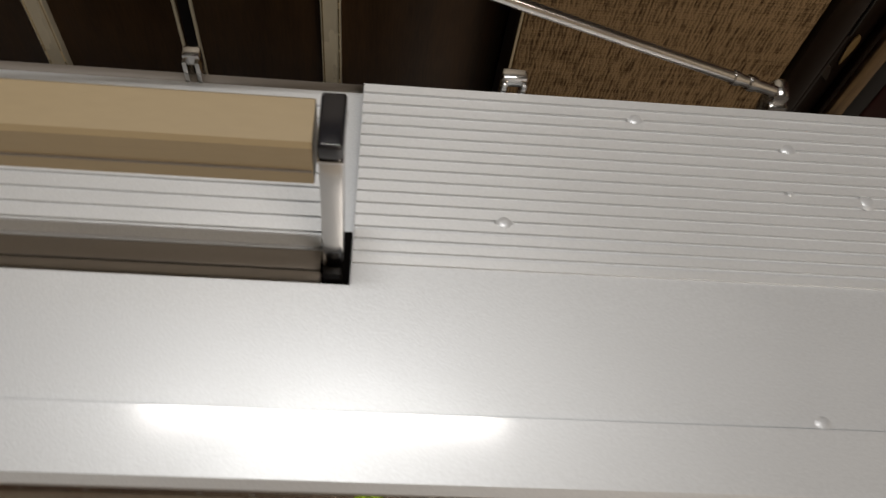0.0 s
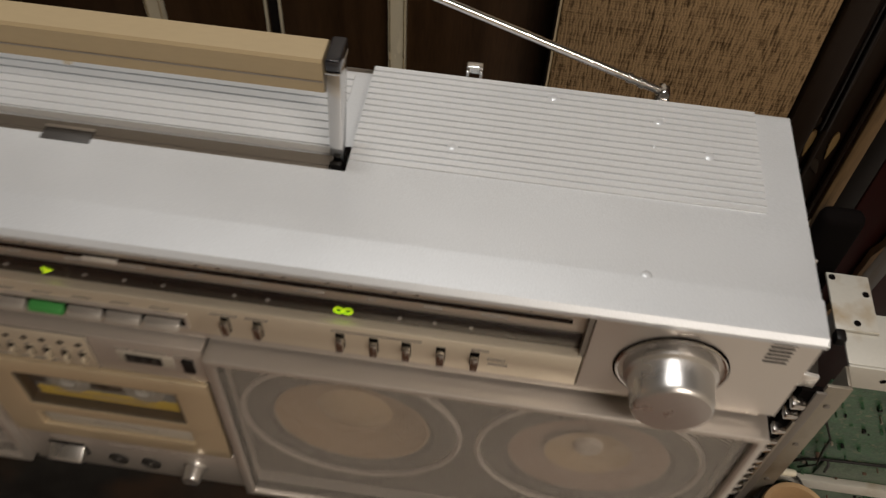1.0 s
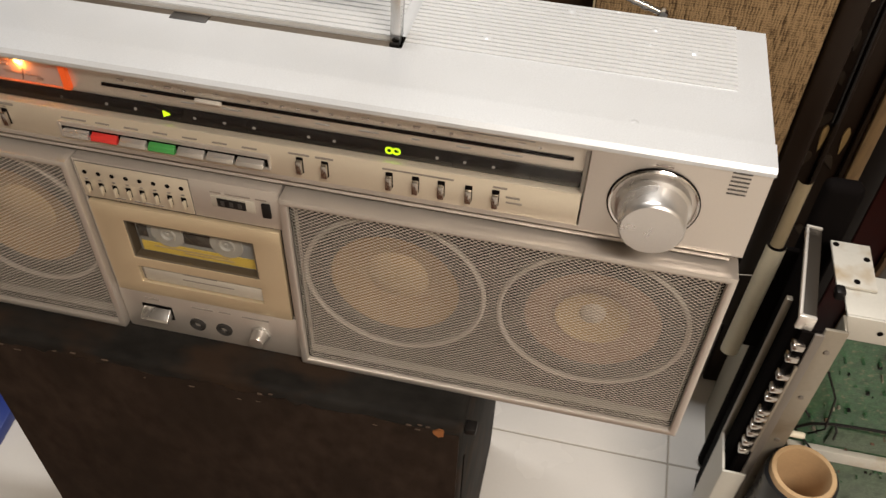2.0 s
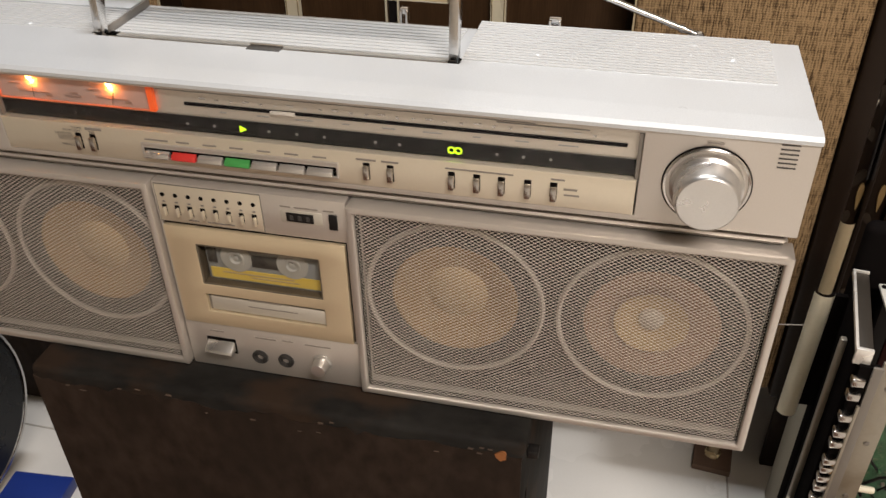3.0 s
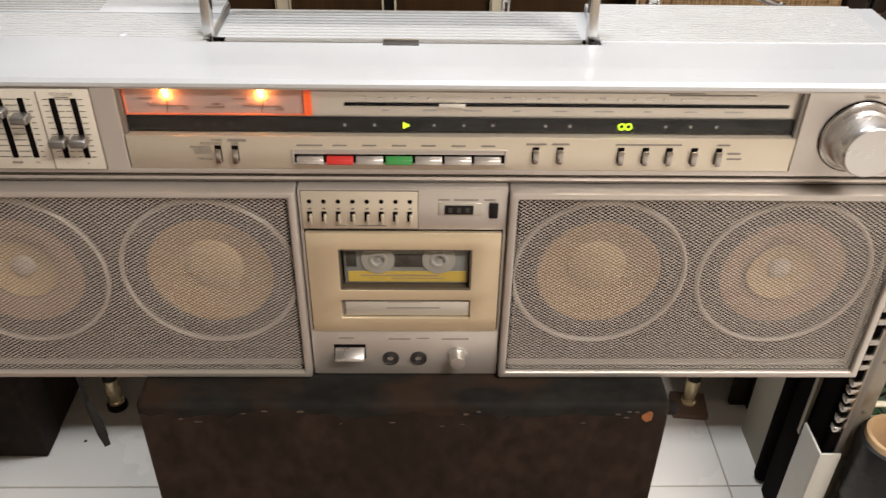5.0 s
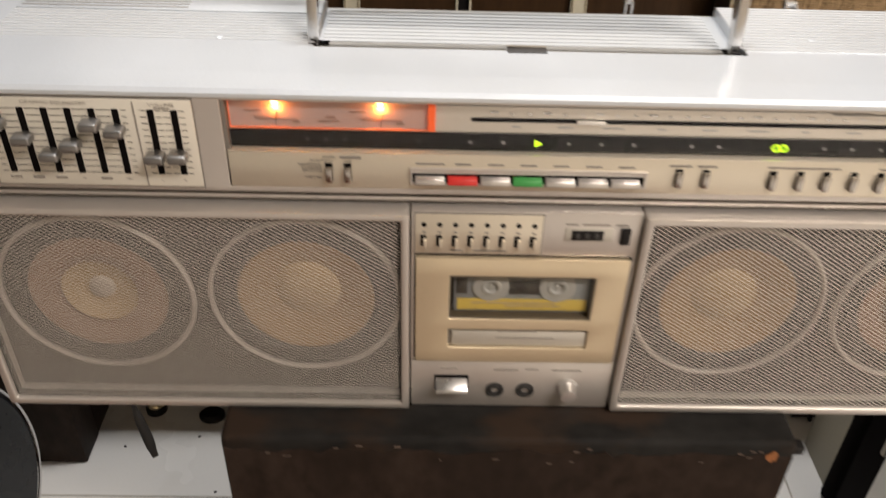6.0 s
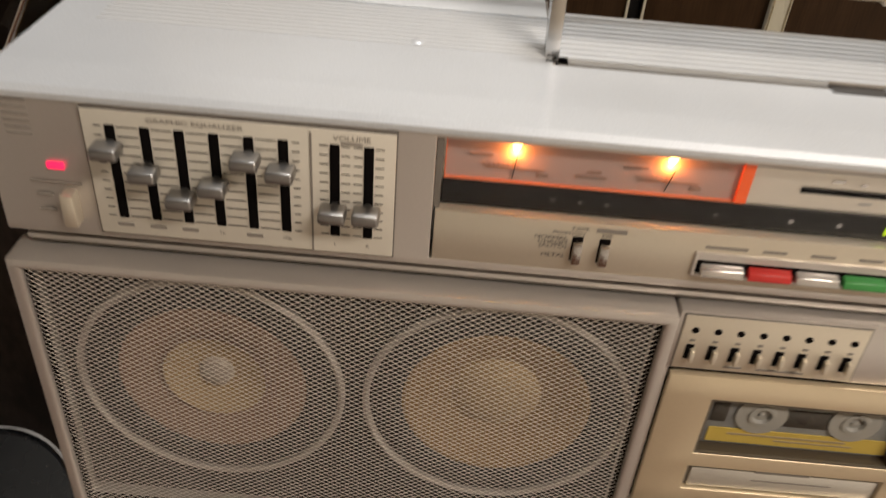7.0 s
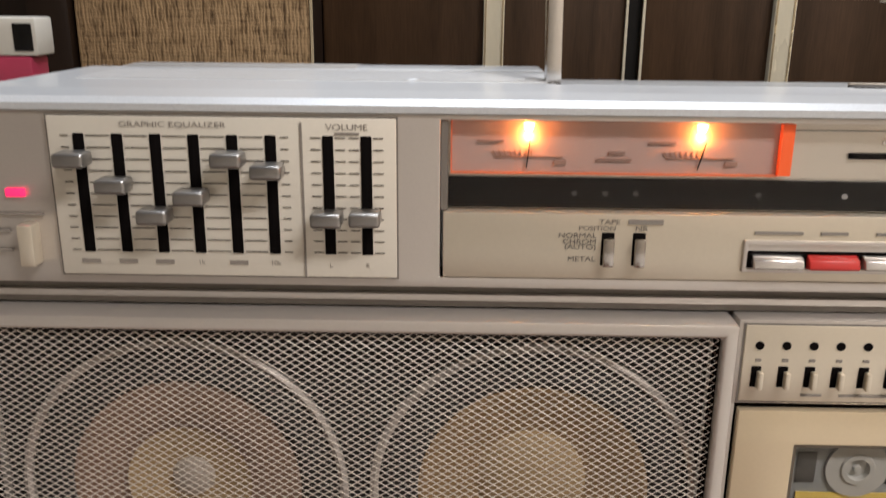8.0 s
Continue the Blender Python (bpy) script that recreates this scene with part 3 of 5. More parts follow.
for bx in (-0.155, -0.0915):
    part("bulb", lathe((bx, 0.0036, 0.7852), [(0.0, 0.0002), (0.0011, 0.0009), (0.0018, 0.0024), (0.0020, 0.0040), (0, 0.0044)], "z", 14), BULB, meter, "small glowing bulb")
    part("needle", turned(solid(-0.00022, 0.00022, 0.0038, 0.0041, 0.0, 0.0105), pose(bx - 0.0005, 0, 0.7724, 0, 6 if bx < -0.1 else 14, 0)), BLACK, meter)
    arc = [solid(bx - 0.012, bx + 0.013, 0.0044, 0.0049, 0.7763, 0.7767)]
    arc += [turned(solid(-0.0002, 0.0002, 0.0044, 0.0049, 0.0, 0.0022), pose(bx - 0.012 + 0.0019 * k, 0, 0.7768, 0, -30 + 4 * k, 0)) for k in range(8)]
    arc += [bar(bx - 0.014, 0.7822, 0.010, 0.0009, 0.0043), bar(bx + 0.012, 0.7745, 0.0045, 0.0016, 0.0043)]
    part("meter_scale", join(*arc), METER_INK, meter)
for mark in (bar(-0.122, 0.7782, 0.006, 0.0010, 0.0043), bar(-0.123, 0.7757, 0.013, 0.0009, 0.0043)):
    part("print_mark", mark, METER_INK, meter)

# indicator lights
for k, ix in enumerate((-0.137, -0.1255, -0.114, -0.068, -0.036, -0.0155, 0.0255, 0.046, 0.066, 0.1025, 0.1195, 0.186, 0.2035, 0.2215)):
    part("indicator_mark", lathe((ix, 0.0045, 0.7628), [(0.0011, 0), (0.0011, 0.0003), (0, 0.0003)], "y", 10), FAINT if k < 4 else VENT, fascia)
part("play_light", extrude_flat([(0.0040, 0.7603), (0.0040, 0.7653), (0.0087, 0.7628)], 0.0036, 0.0045), LED_LIME, fascia, "lit lime play arrow")
part("stereo_light", join(turned(lathe((0, 0, 0), [(0.0016, 0), (0.0027, 0), (0.0027, 0.0006), (0.0016, 0.0006)], "y", 18), pose(0.1553, 0.0044, 0.7628)),
     turned(lathe((0, 0, 0), [(0.0016, 0), (0.0027, 0), (0.0027, 0.0006), (0.0016, 0.0006)], "y", 18), pose(0.1600, 0.0044, 0.7628))), LED_LIME, fascia, "lit lime stereo rings")


def lever(x, z, up):
    """Slide switch: a dark slot with a chrome tongue."""
    slot = part("switch_slot", solid(x - 0.0025, x + 0.0025, -0.0010, 0.0006, z - 0.0066, z + 0.0066, 0.0006), BLACK_SLOT, fascia)
    part("switch_lever", solid(x - 0.0019, x + 0.0021, -0.0044, -0.0011, z - 0.0060 + up * 0.5, z + 0.0050 + up * 0.4, 0.0007), LEVER_METAL, slot, "chrome switch lever")


for lx, up in ((-0.1242, -0.0005), (-0.1125, -0.0005), (0.0965, 0.001), (0.1135, 0.001), (0.1562, -0.0006), (0.1735, -0.0006), (0.1902, -0.0008), (0.2078, -0.0008), (0.2250, -0.0012)):
    lever(lx, 0.7425, up)

# transport keys
keyframe = part("key_surround", frame_bm(-0.0735, 0.0765, 0.7345, 0.7470, 0.0016, -0.0022, 0.0004, 0.0004), SILVER, fascia)
part("key_bed", solid(-0.0722, 0.0752, -0.0009, 0.0003, 0.7358, 0.7427), BLACK_SLOT, keyframe)
part("key_plate", solid(-0.0722, 0.0752, -0.0010, 0.0003, 0.7428, 0.7457), SILVER, keyframe)
for k in range(7):
    kx = -0.0607 + 0.0206 * k
    m = RED if k == 1 else GREEN if k == 3 else WHITE_PLASTIC
    word = "red record key" if k == 1 else "green play key" if k == 3 else "white transport key"
    part("transport_key", extrude_x([(-0.0010, 0.7362), (-0.0050, 0.7364), (-0.0058, 0.7374), (-0.0046, 0.7402), (-0.0010, 0.7416)], kx - 0.0093, kx + 0.0093, 0.0004), m, keyframe, word)

# printing on the control strip
prints = [bar(-0.0607 + 0.0206 * k, 0.7497, 0.010 if k else 0.018, 0.0011) for k in range(7)]
prints += [bar(0.0965, 0.7515, 0.014, 0.0013), bar(0.1135, 0.7515, 0.012, 0.0013), bar(0.175, 0.7515, 0.046, 0.0010), bar(0.2275, 0.7515, 0.009, 0.0011),
           bar(0.2360, 0.7448, 0.009, 0.0013), bar(0.2370, 0.7405, 0.010, 0.0010)]
prints += [bar(-0.1105, 0.7533, 0.013, 0.0018)]
for mark in prints:
    part("print_mark", mark, INK, fascia)
for mark in (words("TAPE", -0.1240, 0.7532, 0.0027, wide=1.3), words("NORMAL", -0.1285, 0.7478, 0.0027, align="RIGHT", wide=1.3), words("CHROM", -0.1285, 0.7454, 0.0027, align="RIGHT", wide=1.3),
     words("(AUTO)", -0.1285, 0.7434, 0.0027, align="RIGHT", wide=1.3), words("METAL", -0.1285, 0.7386, 0.0027, align="RIGHT", wide=1.3), words("POSITION", -0.1285, 0.7507, 0.0024, wide=1.3), words("NR", -0.1120, 0.7507, 0.0027, wide=1.3)):
    part("print_mark", mark, PRINT_DARK, fascia)

# graphic equalizer
EX0, EX1, EZ0, EZ1 = -0.3315, -0.2035, 0.7302, 0.7910
eq = part("equalizer_panel", solid(EX0, EX1, -0.0022, 0.0010, EZ0, EZ1, 0.0008), EQ_PANEL, boombox, "champagne equalizer panel with sliders")
part("panel_edge", frame_bm(EX0 - 0.0005, EX1 + 0.0005, EZ0 - 0.0004, EZ1 + 0.0004, 0.0009, -0.0016, 0.0004), SILVER_DARK, eq, "thin dark panel edge")
part("panel_joint", solid(-0.2386, -0.2378, -0.0027, -0.0015, EZ0 + 0.0006, EZ1 - 0.0018), INK, eq)
SLIDERS = ((-0.320, 0.7762), (-0.3058, 0.7668), (-0.2918, 0.7556), (-0.2778, 0.7628), (-0.2636, 0.7768), (-0.2495, 0.7727), (-0.2285, 0.7552), (-0.2145, 0.7556))
ticks = []
for k in range(11):
    tz = 0.7402 + 0.00436 * k
    for (ax, _), (cx2, _) in zip(SLIDERS[:5], SLIDERS[1:6]):
        ticks.append(solid(ax + 0.0028, cx2 - 0.0028, -0.0026, -0.0021, tz - 0.00017, tz + 0.00017))
    ticks.append(solid(SLIDERS[0][0] - 0.0066, SLIDERS[0][0] - 0.0036, -0.0026, -0.0021, tz - 0.00017, tz + 0.00017))
    ticks.append(solid(SLIDERS[5][0] + 0.0036, SLIDERS[5][0] + 0.0066, -0.0026, -0.0021, tz - 0.00017, tz + 0.00017))
    for sx in (SLIDERS[6][0], SLIDERS[7][0]):
        for side in (-1, 1):
            ticks.append(solid(sx + side * 0.0045 - 0.0018, sx + side * 0.0045 + 0.0018, -0.0026, -0.0021, tz - 0.00017, tz + 0.00017))
tagged(part("scale_marking", join(*ticks), PRINT_DARK, eq), kind="stuff")
for sx, sz in SLIDERS:
    slot = part("slider_slot", solid(sx - 0.0020, sx + 0.0020, -0.0028, -0.0008, 0.7395, 0.7845, 0.0003), BLACK_SLOT, eq)
    part("slider_knob", join(solid(sx - 0.0058, sx + 0.0056, -0.0140, -0.0042, sz - 0.0028, sz + 0.0026, 0.0013, 3), solid(sx - 0.0014, sx + 0.0014, -0.0045, -0.0010, sz - 0.002, sz + 0.002)), KNOB_METAL, eq, "satin metal slider knob")
for mark in (words("GRAPHIC EQUALIZER", -0.2850, 0.7880, 0.0028, -0.0026, wide=1.45), words("VOLUME", -0.2215, 0.7876, 0.0033, -0.0026, wide=1.2), bar(-0.2215, 0.7853, 0.009, 0.0009, -0.0026),
     words("L", -0.2285, 0.7352, 0.0026, -0.0026), words("R", -0.2145, 0.7352, 0.0026, -0.0026), words("10k", -0.2495, 0.7358, 0.0028, -0.0026), words("1k", -0.2778, 0.7358, 0.0028, -0.0026),
     *[bar(sx, 0.7358, 0.007, 0.0016, -0.0026) for sx in (-0.320, -0.3058, -0.2918, -0.2636)]):
    part("print_mark", mark, INK, eq)

# power switch, lamp, side slits
part("power_lamp", solid(-0.3505, -0.3433, -0.0014, 0.0004, 0.7600, 0.7632, 0.0004), LED_RED, fascia, "glowing red power lamp")
psw = part("power_switch", solid(-0.3455, -0.3395, -0.0068, 0.0004, 0.7340, 0.7505, 0.0010), CREAM, fascia, "cream power switch")
for mark in (bar(-0.3480, 0.7535, 0.022, 0.0007), bar(-0.3540, 0.7470, 0.007, 0.0012), bar(-0.3540, 0.7392, 0.007, 0.0012)):
    part("print_mark", mark, INK, fascia)
for side in (0.3640, -0.3590):
    for k in range(6):
        part("side_slit", solid(side - 0.0055, side + 0.0055, -0.0006, 0.0006, 0.7754 + 0.0031 * k, 0.7763 + 0.0031 * k, 0.0003), FAINT if side > 0 else INK, fascia)

# tuning knob
KX, KZ = 0.3200, 0.7585
dish = part("tuning_dish", lathe((KX, 0, KZ), [(0.0268, -0.0005), (0.0268, 0.0012), (0.0262, 0.0018), (0.0252, 0.0016), (0.0248, -0.0002), (0.0, -0.0002)], "y", 56), CHROME, boombox)
part("tuning_gap", lathe((KX, -0.0003, KZ), [(0.0266, 0), (0.0276, 0), (0.0276, 0.0006), (0.0266, 0.0006)], "y", 56), BLACK_SLOT, dish)
part("tuning_knob", lathe((KX, 0, KZ), [(0.0225, 0.0003), (0.0225, 0.006), (0.0205, 0.0075), (0.0197, 0.0205), (0.0191, 0.0230), (0.0179, 0.0241), (0.0, 0.0243)], "y", 56), SATIN, dish, "satin aluminium tuning knob")
part("knob_print", bar(0.3210, 0.7885, 0.010, 0.0008), INK, fascia)


# speakers
def grille_mesh(x0, x1, z0, z1, y, px, pz):
    """Diamond mesh: strands with sloped flanks and real holes."""
    nx, nz = round((x1 - x0) / px), round((z1 - z0) / pz)
    px, pz = (x1 - x0) / nx, (z1 - z0) / nz
    verts, faces = [], []
    for j in range(2 * nz - 1):
        cz = z0 + (j + 1) * pz / 2
        off = 0.5 if j % 2 == 0 else 1.0
        for i in range(nx if j % 2 == 0 else nx - 1):
            cx = x0 + (i + off) * px
            base = len(verts)
            outer = ((-0.5, 0), (0, 0.5), (0.5, 0), (0, -0.5))
            for ox, oz in outer:
                verts.append((cx + ox * px, y, cz + oz * pz))
            for ox, oz in ((-0.365, 0.055), (-0.055, 0.345), (0.055, 0.345), (0.365, 0.055), (0.365, -0.055), (0.055, -0.345), (-0.055, -0.345), (-0.365, -0.055)):
                verts.append((cx + ox * px, y + 0.00012, cz + oz * pz))
            b = base
            faces += [(b, b + 1, b + 5, b + 4), (b + 1, b + 2, b + 7, b + 6), (b + 2, b + 3, b + 9, b + 8), (b + 3, b, b + 11, b + 10),
                      (b, b + 4, b + 11), (b + 1, b + 6, b + 5), (b + 2, b + 8, b + 7), (b + 3, b + 10, b + 9)]
    me = bpy.data.meshes.new("grille")
    me.from_pydata(verts, [], faces)
    bm = bmesh.new()
    bm.from_mesh(me)
    bpy.data.meshes.remove(me)
    return bm


def baffle_plate(x0, x1, z0, z1, centres, cz, radius, y0, y1):
    """A plate with one round hole for each centre."""
    bm = bmesh.new()
    cuts = [x0] + [(a + b) / 2 for a, b in zip(centres, centres[1:])] + [x1]
    for cx, xa, xb in zip(centres, cuts, cuts[1:]):
        angles = sorted([2 * math.pi * k / 48 - math.pi for k in range(48)] + [math.atan2(z - cz, x - cx) for x in (xa, xb) for z in (z0, z1)])
        rows = []
        for a in angles:
            c, d = math.cos(a), math.sin(a)
            reach = min(((xb if c > 0 else xa) - cx) / c if abs(c) > 1e-9 else 9.0, ((z1 if d > 0 else z0) - cz) / d if abs(d) > 1e-9 else 9.0)
            rows.append([bm.verts.new(p) for p in ((cx + radius * c, y0, cz + radius * d), (cx + reach * c, y0, cz + reach * d), (cx + radius * c, y1, cz + radius * d))])
        for p, q in zip(rows, rows[1:] + rows[:1]):
            bm.faces.new((p[0], q[0], q[1], p[1]))
            bm.faces.new((p[0], p[2], q[2], q[0]))
    bmesh.ops.recalc_face_normals(bm, faces=bm.faces[:])
    return bm


def speaker_box(x0, x1, centres, label):
    box = part("speaker_panel", frame_bm(x0, x1, Z0, 0.7155, 0.0058, -0.0085, 0.0118, 0.0016), SILVER, boombox, label)
    part("grille", grille_mesh(x0 + 0.0062, x1 - 0.0062, Z0 + 0.0062, 0.7093, -0.0050, 0.0046, 0.0030), MESH, box, "silver diamond mesh grille", False)
    part("grille_rim", frame_bm(x0 + 0.0056, x1 - 0.0056, Z0 + 0.0056, 0.7099, 0.0014, -0.0044, 0.0005), BLACK_SLOT, box)
    part("baffle", baffle_plate(x0 + 0.0058, x1 - 0.0058, Z0 + 0.0058, 0.7097, sorted(c for c, _ in centres), 0.6315, 0.0642, 0.0085, 0.0200), BAFFLE, box)
    for cx, kind in centres:
        c = (cx, 0.0084, 0.6315)
        part("trim_ring", lathe(c, [(0.0655, 0), (0.0655, 0.0022), (0.0672, 0.0034), (0.0690, 0.0022), (0.0690, 0)], "y", 72), RING, box, "bright trim ring")
        part("cone_surround", lathe(c, [(0.0650, 0.0002), (0.0600, 0.0026), (0.0520, 0.0022), (0.0480, -0.0012)], "y", 56), SURROUND, box)
        if kind:
            part("cone", lathe(c, [(0.0490, -0.0006), (0.0470, -0.0002), (0.0235, -0.0105), (0.0, -0.0120)], "y", 56), PAPER_CONE, box, "tan paper cone")
            part("dust_cap", lathe(c, [(0.0240, -0.0104), (0.0185, -0.0070), (0.0100, -0.0048), (0, -0.0040)], "y", 40), PAPER_CAP, box, "tan dust cap")
        else:
            part("cone", lathe(c, [(0.0490, -0.0006), (0.0470, -0.0002), (0.0240, -0.0100), (0.0, -0.0120)], "y", 56), PINK_CONE, box, "pinkish brown paper cone")
            part("whizzer_cone", lathe(c, [(0.0268, -0.0030), (0.0262, -0.0034), (0.0100, -0.0092), (0.0086, -0.0092)], "y", 40), PAPER_CAP, box, "tan whizzer cone")
            part("dust_cap", lathe(c, [(0.0094, -0.0092), (0.0080, -0.0056), (0.0042, -0.0038), (0, -0.0034)], "y", 30), DOME, box, "bright centre dome")


speaker_box(0.0805, X1 + 0.0012, ((0.1555, 1), (0.3015, 0)), "silver framed right speaker pair behind mesh")
speaker_box(X0 - 0.0012, -0.0735, ((-0.1475, 1), (-0.2945, 0)), "silver framed left speaker pair behind mesh")

# centre column
DX0, DX1 = -0.0722, 0.0792
centre = part("deck_panel", join(solid(DX0, DX1, -0.0030, 0.0115, 0.6806, 0.7158, 0.0008), solid(DX0, DX1, -0.0030, 0.0115, Z0 - 0.001, 0.5822, 0.0012),
     solid(DX0, DX0 + 0.0018, -0.0020, 0.0115, 0.5824, 0.6804), solid(DX1 - 0.0018, DX1, -0.0020, 0.0115, 0.5824, 0.6804)), SILVER, boombox, "silver deck panel")
part("panel_edge", frame_bm(-0.0704, 0.0146, 0.6816, 0.7146, 0.0008, -0.0036, -0.0028), SILVER_DARK, centre, "thin dark panel edge")
preset = part("preset_panel", solid(-0.0698, 0.0140, -0.0042, -0.0028, 0.6822, 0.7140, 0.0005), CREAM, centre, "champagne preset panel")
pm = []
for k in range(8):
    hx = -0.0640 + 0.01035 * k
    part("preset_hole", lathe((hx, -0.0042, 0.7058), [(0.0017, -0.0002), (0.0017, 0.0004), (0, 0.0004)], "y", 14), BLACK_SLOT, centre)
    part("preset_slot", solid(hx - 0.0022, hx + 0.0016, -0.0047, -0.0040, 0.6885, 0.6972, 0.0003), BLACK_SLOT, centre)
    part("preset_lever", solid(hx - 0.0003, hx + 0.0016, -0.0082, -0.0047, 0.6886, 0.6957, 0.0005), CREAM, centre)
    pm.append(bar(hx, 0.6998, 0.0022, 0.0011, -0.0047))
pm += [bar(-0.042, 0.6852, 0.008, 0.0009, -0.0047), bar(-0.020, 0.6852, 0.022, 0.0009, -0.0047)]
for mark in pm:
    part("print_mark", mark, INK, centre)
part("counter_plate", solid(0.0290, 0.0610, -0.0038, -0.0029, 0.6935, 0.7042, 0.0004), LABEL_PLATE, centre)
counter = part("tape_counter", solid(0.0335, 0.0545, -0.0045, -0.0037, 0.6950, 0.7026, 0.0003), BLACK, centre, "black three digit counter")
part("counter_digit", join(*[bar(0.0377 + 0.0063 * k, 0.6988, 0.0026, 0.0040, -0.0049) for k in range(3)]), FAINT, centre)
part("counter_button", solid(0.0660, 0.0725, -0.0050, -0.0029, 0.6918, 0.7045, 0.0008), BLACK, centre, "black reset button")
for mark in (bar(0.0330, 0.7070, 0.008, 0.0010, -0.0036), bar(0.0490, 0.7070, 0.018, 0.0010, -0.0036), bar(0.0660, 0.7070, 0.008, 0.0010, -0.0036)):
    part("print_mark", mark, INK, centre)

# cassette door with window
CX0, CX1, CZ0, CZ1 = -0.0692, 0.0762, 0.5832, 0.6784
W0, W1, WB, WT = -0.0458, 0.0548, 0.6248, 0.6635
L0, L1, LB, LT = -0.0458, 0.0548, 0.5970, 0.6150
door = part("cassette_door", pierced((CX0, L0, L1, CX1), (CZ0, LB, LT, WB, WT, CZ1), [(1, 1), (1, 3)], -0.0050, -0.0005, 0.0006), CREAM_DOOR, boombox, "champagne cassette door with window")
part("door_gap", frame_bm(DX0 + 0.0019, DX1 - 0.0019, 0.5824, 0.6804, 0.006, -0.0003, 0.0020), BLACK_SLOT, door)
part("label_recess", solid(L0, L1, -0.0012, 0.0002, LB, LT), SILVER_DARK, door)
part("name_plate", solid(L0 + 0.003, L1 - 0.0006, -0.0030, -0.0013, LB + 0.0010, LT - 0.0030, 0.0005), LABEL_PLATE, door, "pale metal name plate")
for mark in (bar(0.004, LT - 0.0022, 0.028, 0.0020, -0.0034), bar(0.010, LT - 0.0090, 0.042, 0.0008, -0.0034)):
    part("print_mark", mark, INK, door)
well = part("tape_well", join(frame_bm(W0, W1, WB, WT, 0.0012, -0.0044, 0.0105), solid(W0, W1, 0.0106, 0.0118, WB, WT)), WELL_BROWN, boombox)
wglass = part("door_window", solid(W0 + 0.0013, W1 - 0.0013, -0.0034, -0.0026, WB + 0.0013, WT - 0.0013), SMOKED, door, "clear cassette window")
wglass.visible_shadow = False
tape = part("cassette_tape", solid(W0 + 0.0032, W1 - 0.0016, 0.0020, 0.0100, WB + 0.0016, WT - 0.0016, 0.001), TAPE_SHELL, boombox, "clear grey cassette with yellow label")
part("tape_label", solid(W0 + 0.0060, W1 - 0.0030, 0.0013, 0.0019, 0.6288, 0.6385), YELLOW, tape, "yellow tape label")
part("label_print", join(bar(0.000, 0.6352, 0.060, 0.0012, 0.0009), bar(0.014, 0.6325, 0.040, 0.0010, 0.0009)), PIPING, tape)
part("reel_window", solid(-0.0040, 0.0175, 0.0014, 0.0019, 0.6430, 0.6545, 0.0003), SMOKE_GREY, tape, "smoked reel window")
part("tape_pack", solid(-0.0410, -0.0330, 0.0014, 0.0019, 0.6430, 0.6570, 0.0003), SMOKE_GREY, tape)
for rx in (-0.0165, 0.0300):
    part("tape_reel", lathe((rx, 0.0013, 0.6500), [(0.0128, -0.0006), (0.0128, 0.0006), (0.0072, 0.0008), (0.0066, 0.0016), (0.0048, 0.0016), (0.0042, -0.0005), (0.0018, -0.0005), (0.0014, 0.0010), (0, 0.0012)], "y", 30), REEL, tape, "pale tape reel hub")

# lower deck controls
ej = part("eject_slot", solid(-0.0545, -0.0288, -0.0038, -0.0026, 0.5520, 0.5672, 0.0004), BLACK_SLOT, centre)
part("eject_key", extrude_x([(-0.0032, 0.5550), (-0.0120, 0.5556), (-0.0130, 0.5575), (-0.0120, 0.5596), (-0.0032, 0.5650)], -0.0535, -0.0298, 0.0006), SATIN, centre, "grey silver eject key")
for jx in (-0.0085, 0.0145):
    part("jack", lathe((jx, -0.0029, 0.5525), [(0.0068, 0), (0.0068, 0.0016), (0.0058, 0.0020), (0.0048, 0.0012), (0.0040, 0.0020), (0.0030, 0.0018), (0.0024, -0.003), (0, -0.003)], "y", 28), SURROUND, centre, "black jack socket")
part("mixing_knob", lathe((0.0462, -0.0029, 0.5560), [(0.0086, 0), (0.0082, 0.0010), (0.0068, 0.0016), (0.0064, 0.0100), (0.0058, 0.0110), (0, 0.0112)], "y", 32), SATIN, centre, "small silver knob")
for mark in (bar(-0.0440, 0.5745, 0.012, 0.0010, -0.0036), bar(-0.0010, 0.5735, 0.018, 0.0012, -0.0036), bar(0.0180, 0.5742, 0.010, 0.0009, -0.0036), bar(0.0440, 0.5735, 0.022, 0.0010, -0.0036)):
    part("print_mark", mark, INK, centre)

# handle: chrome side arms and a two-sided grip
GY0, GY1, GZ0, GZ1 = 0.0795, 0.0965, 0.8335, 0.8555
handle = part("handle", extrude_x([(GY0, GZ0 + 0.002), (GY0 + 0.0025, GZ0), (GY1 - 0.002, GZ0), (GY1, GZ0 + 0.002), (GY1, GZ1 - 0.0015), (GY1 - 0.0015, GZ1), (GY0 + 0.0012, GZ1 - 0.0006), (GY0, GZ1 - 0.0022)], -0.1352, 0.1362), GRIP, boombox, "tan vinyl grip bar")
part("grip_groove", solid(-0.1350, 0.1360, GY0 - 0.0006, GY0 + 0.001, GZ0 + 0.0085, GZ0 + 0.0092), INK, handle)
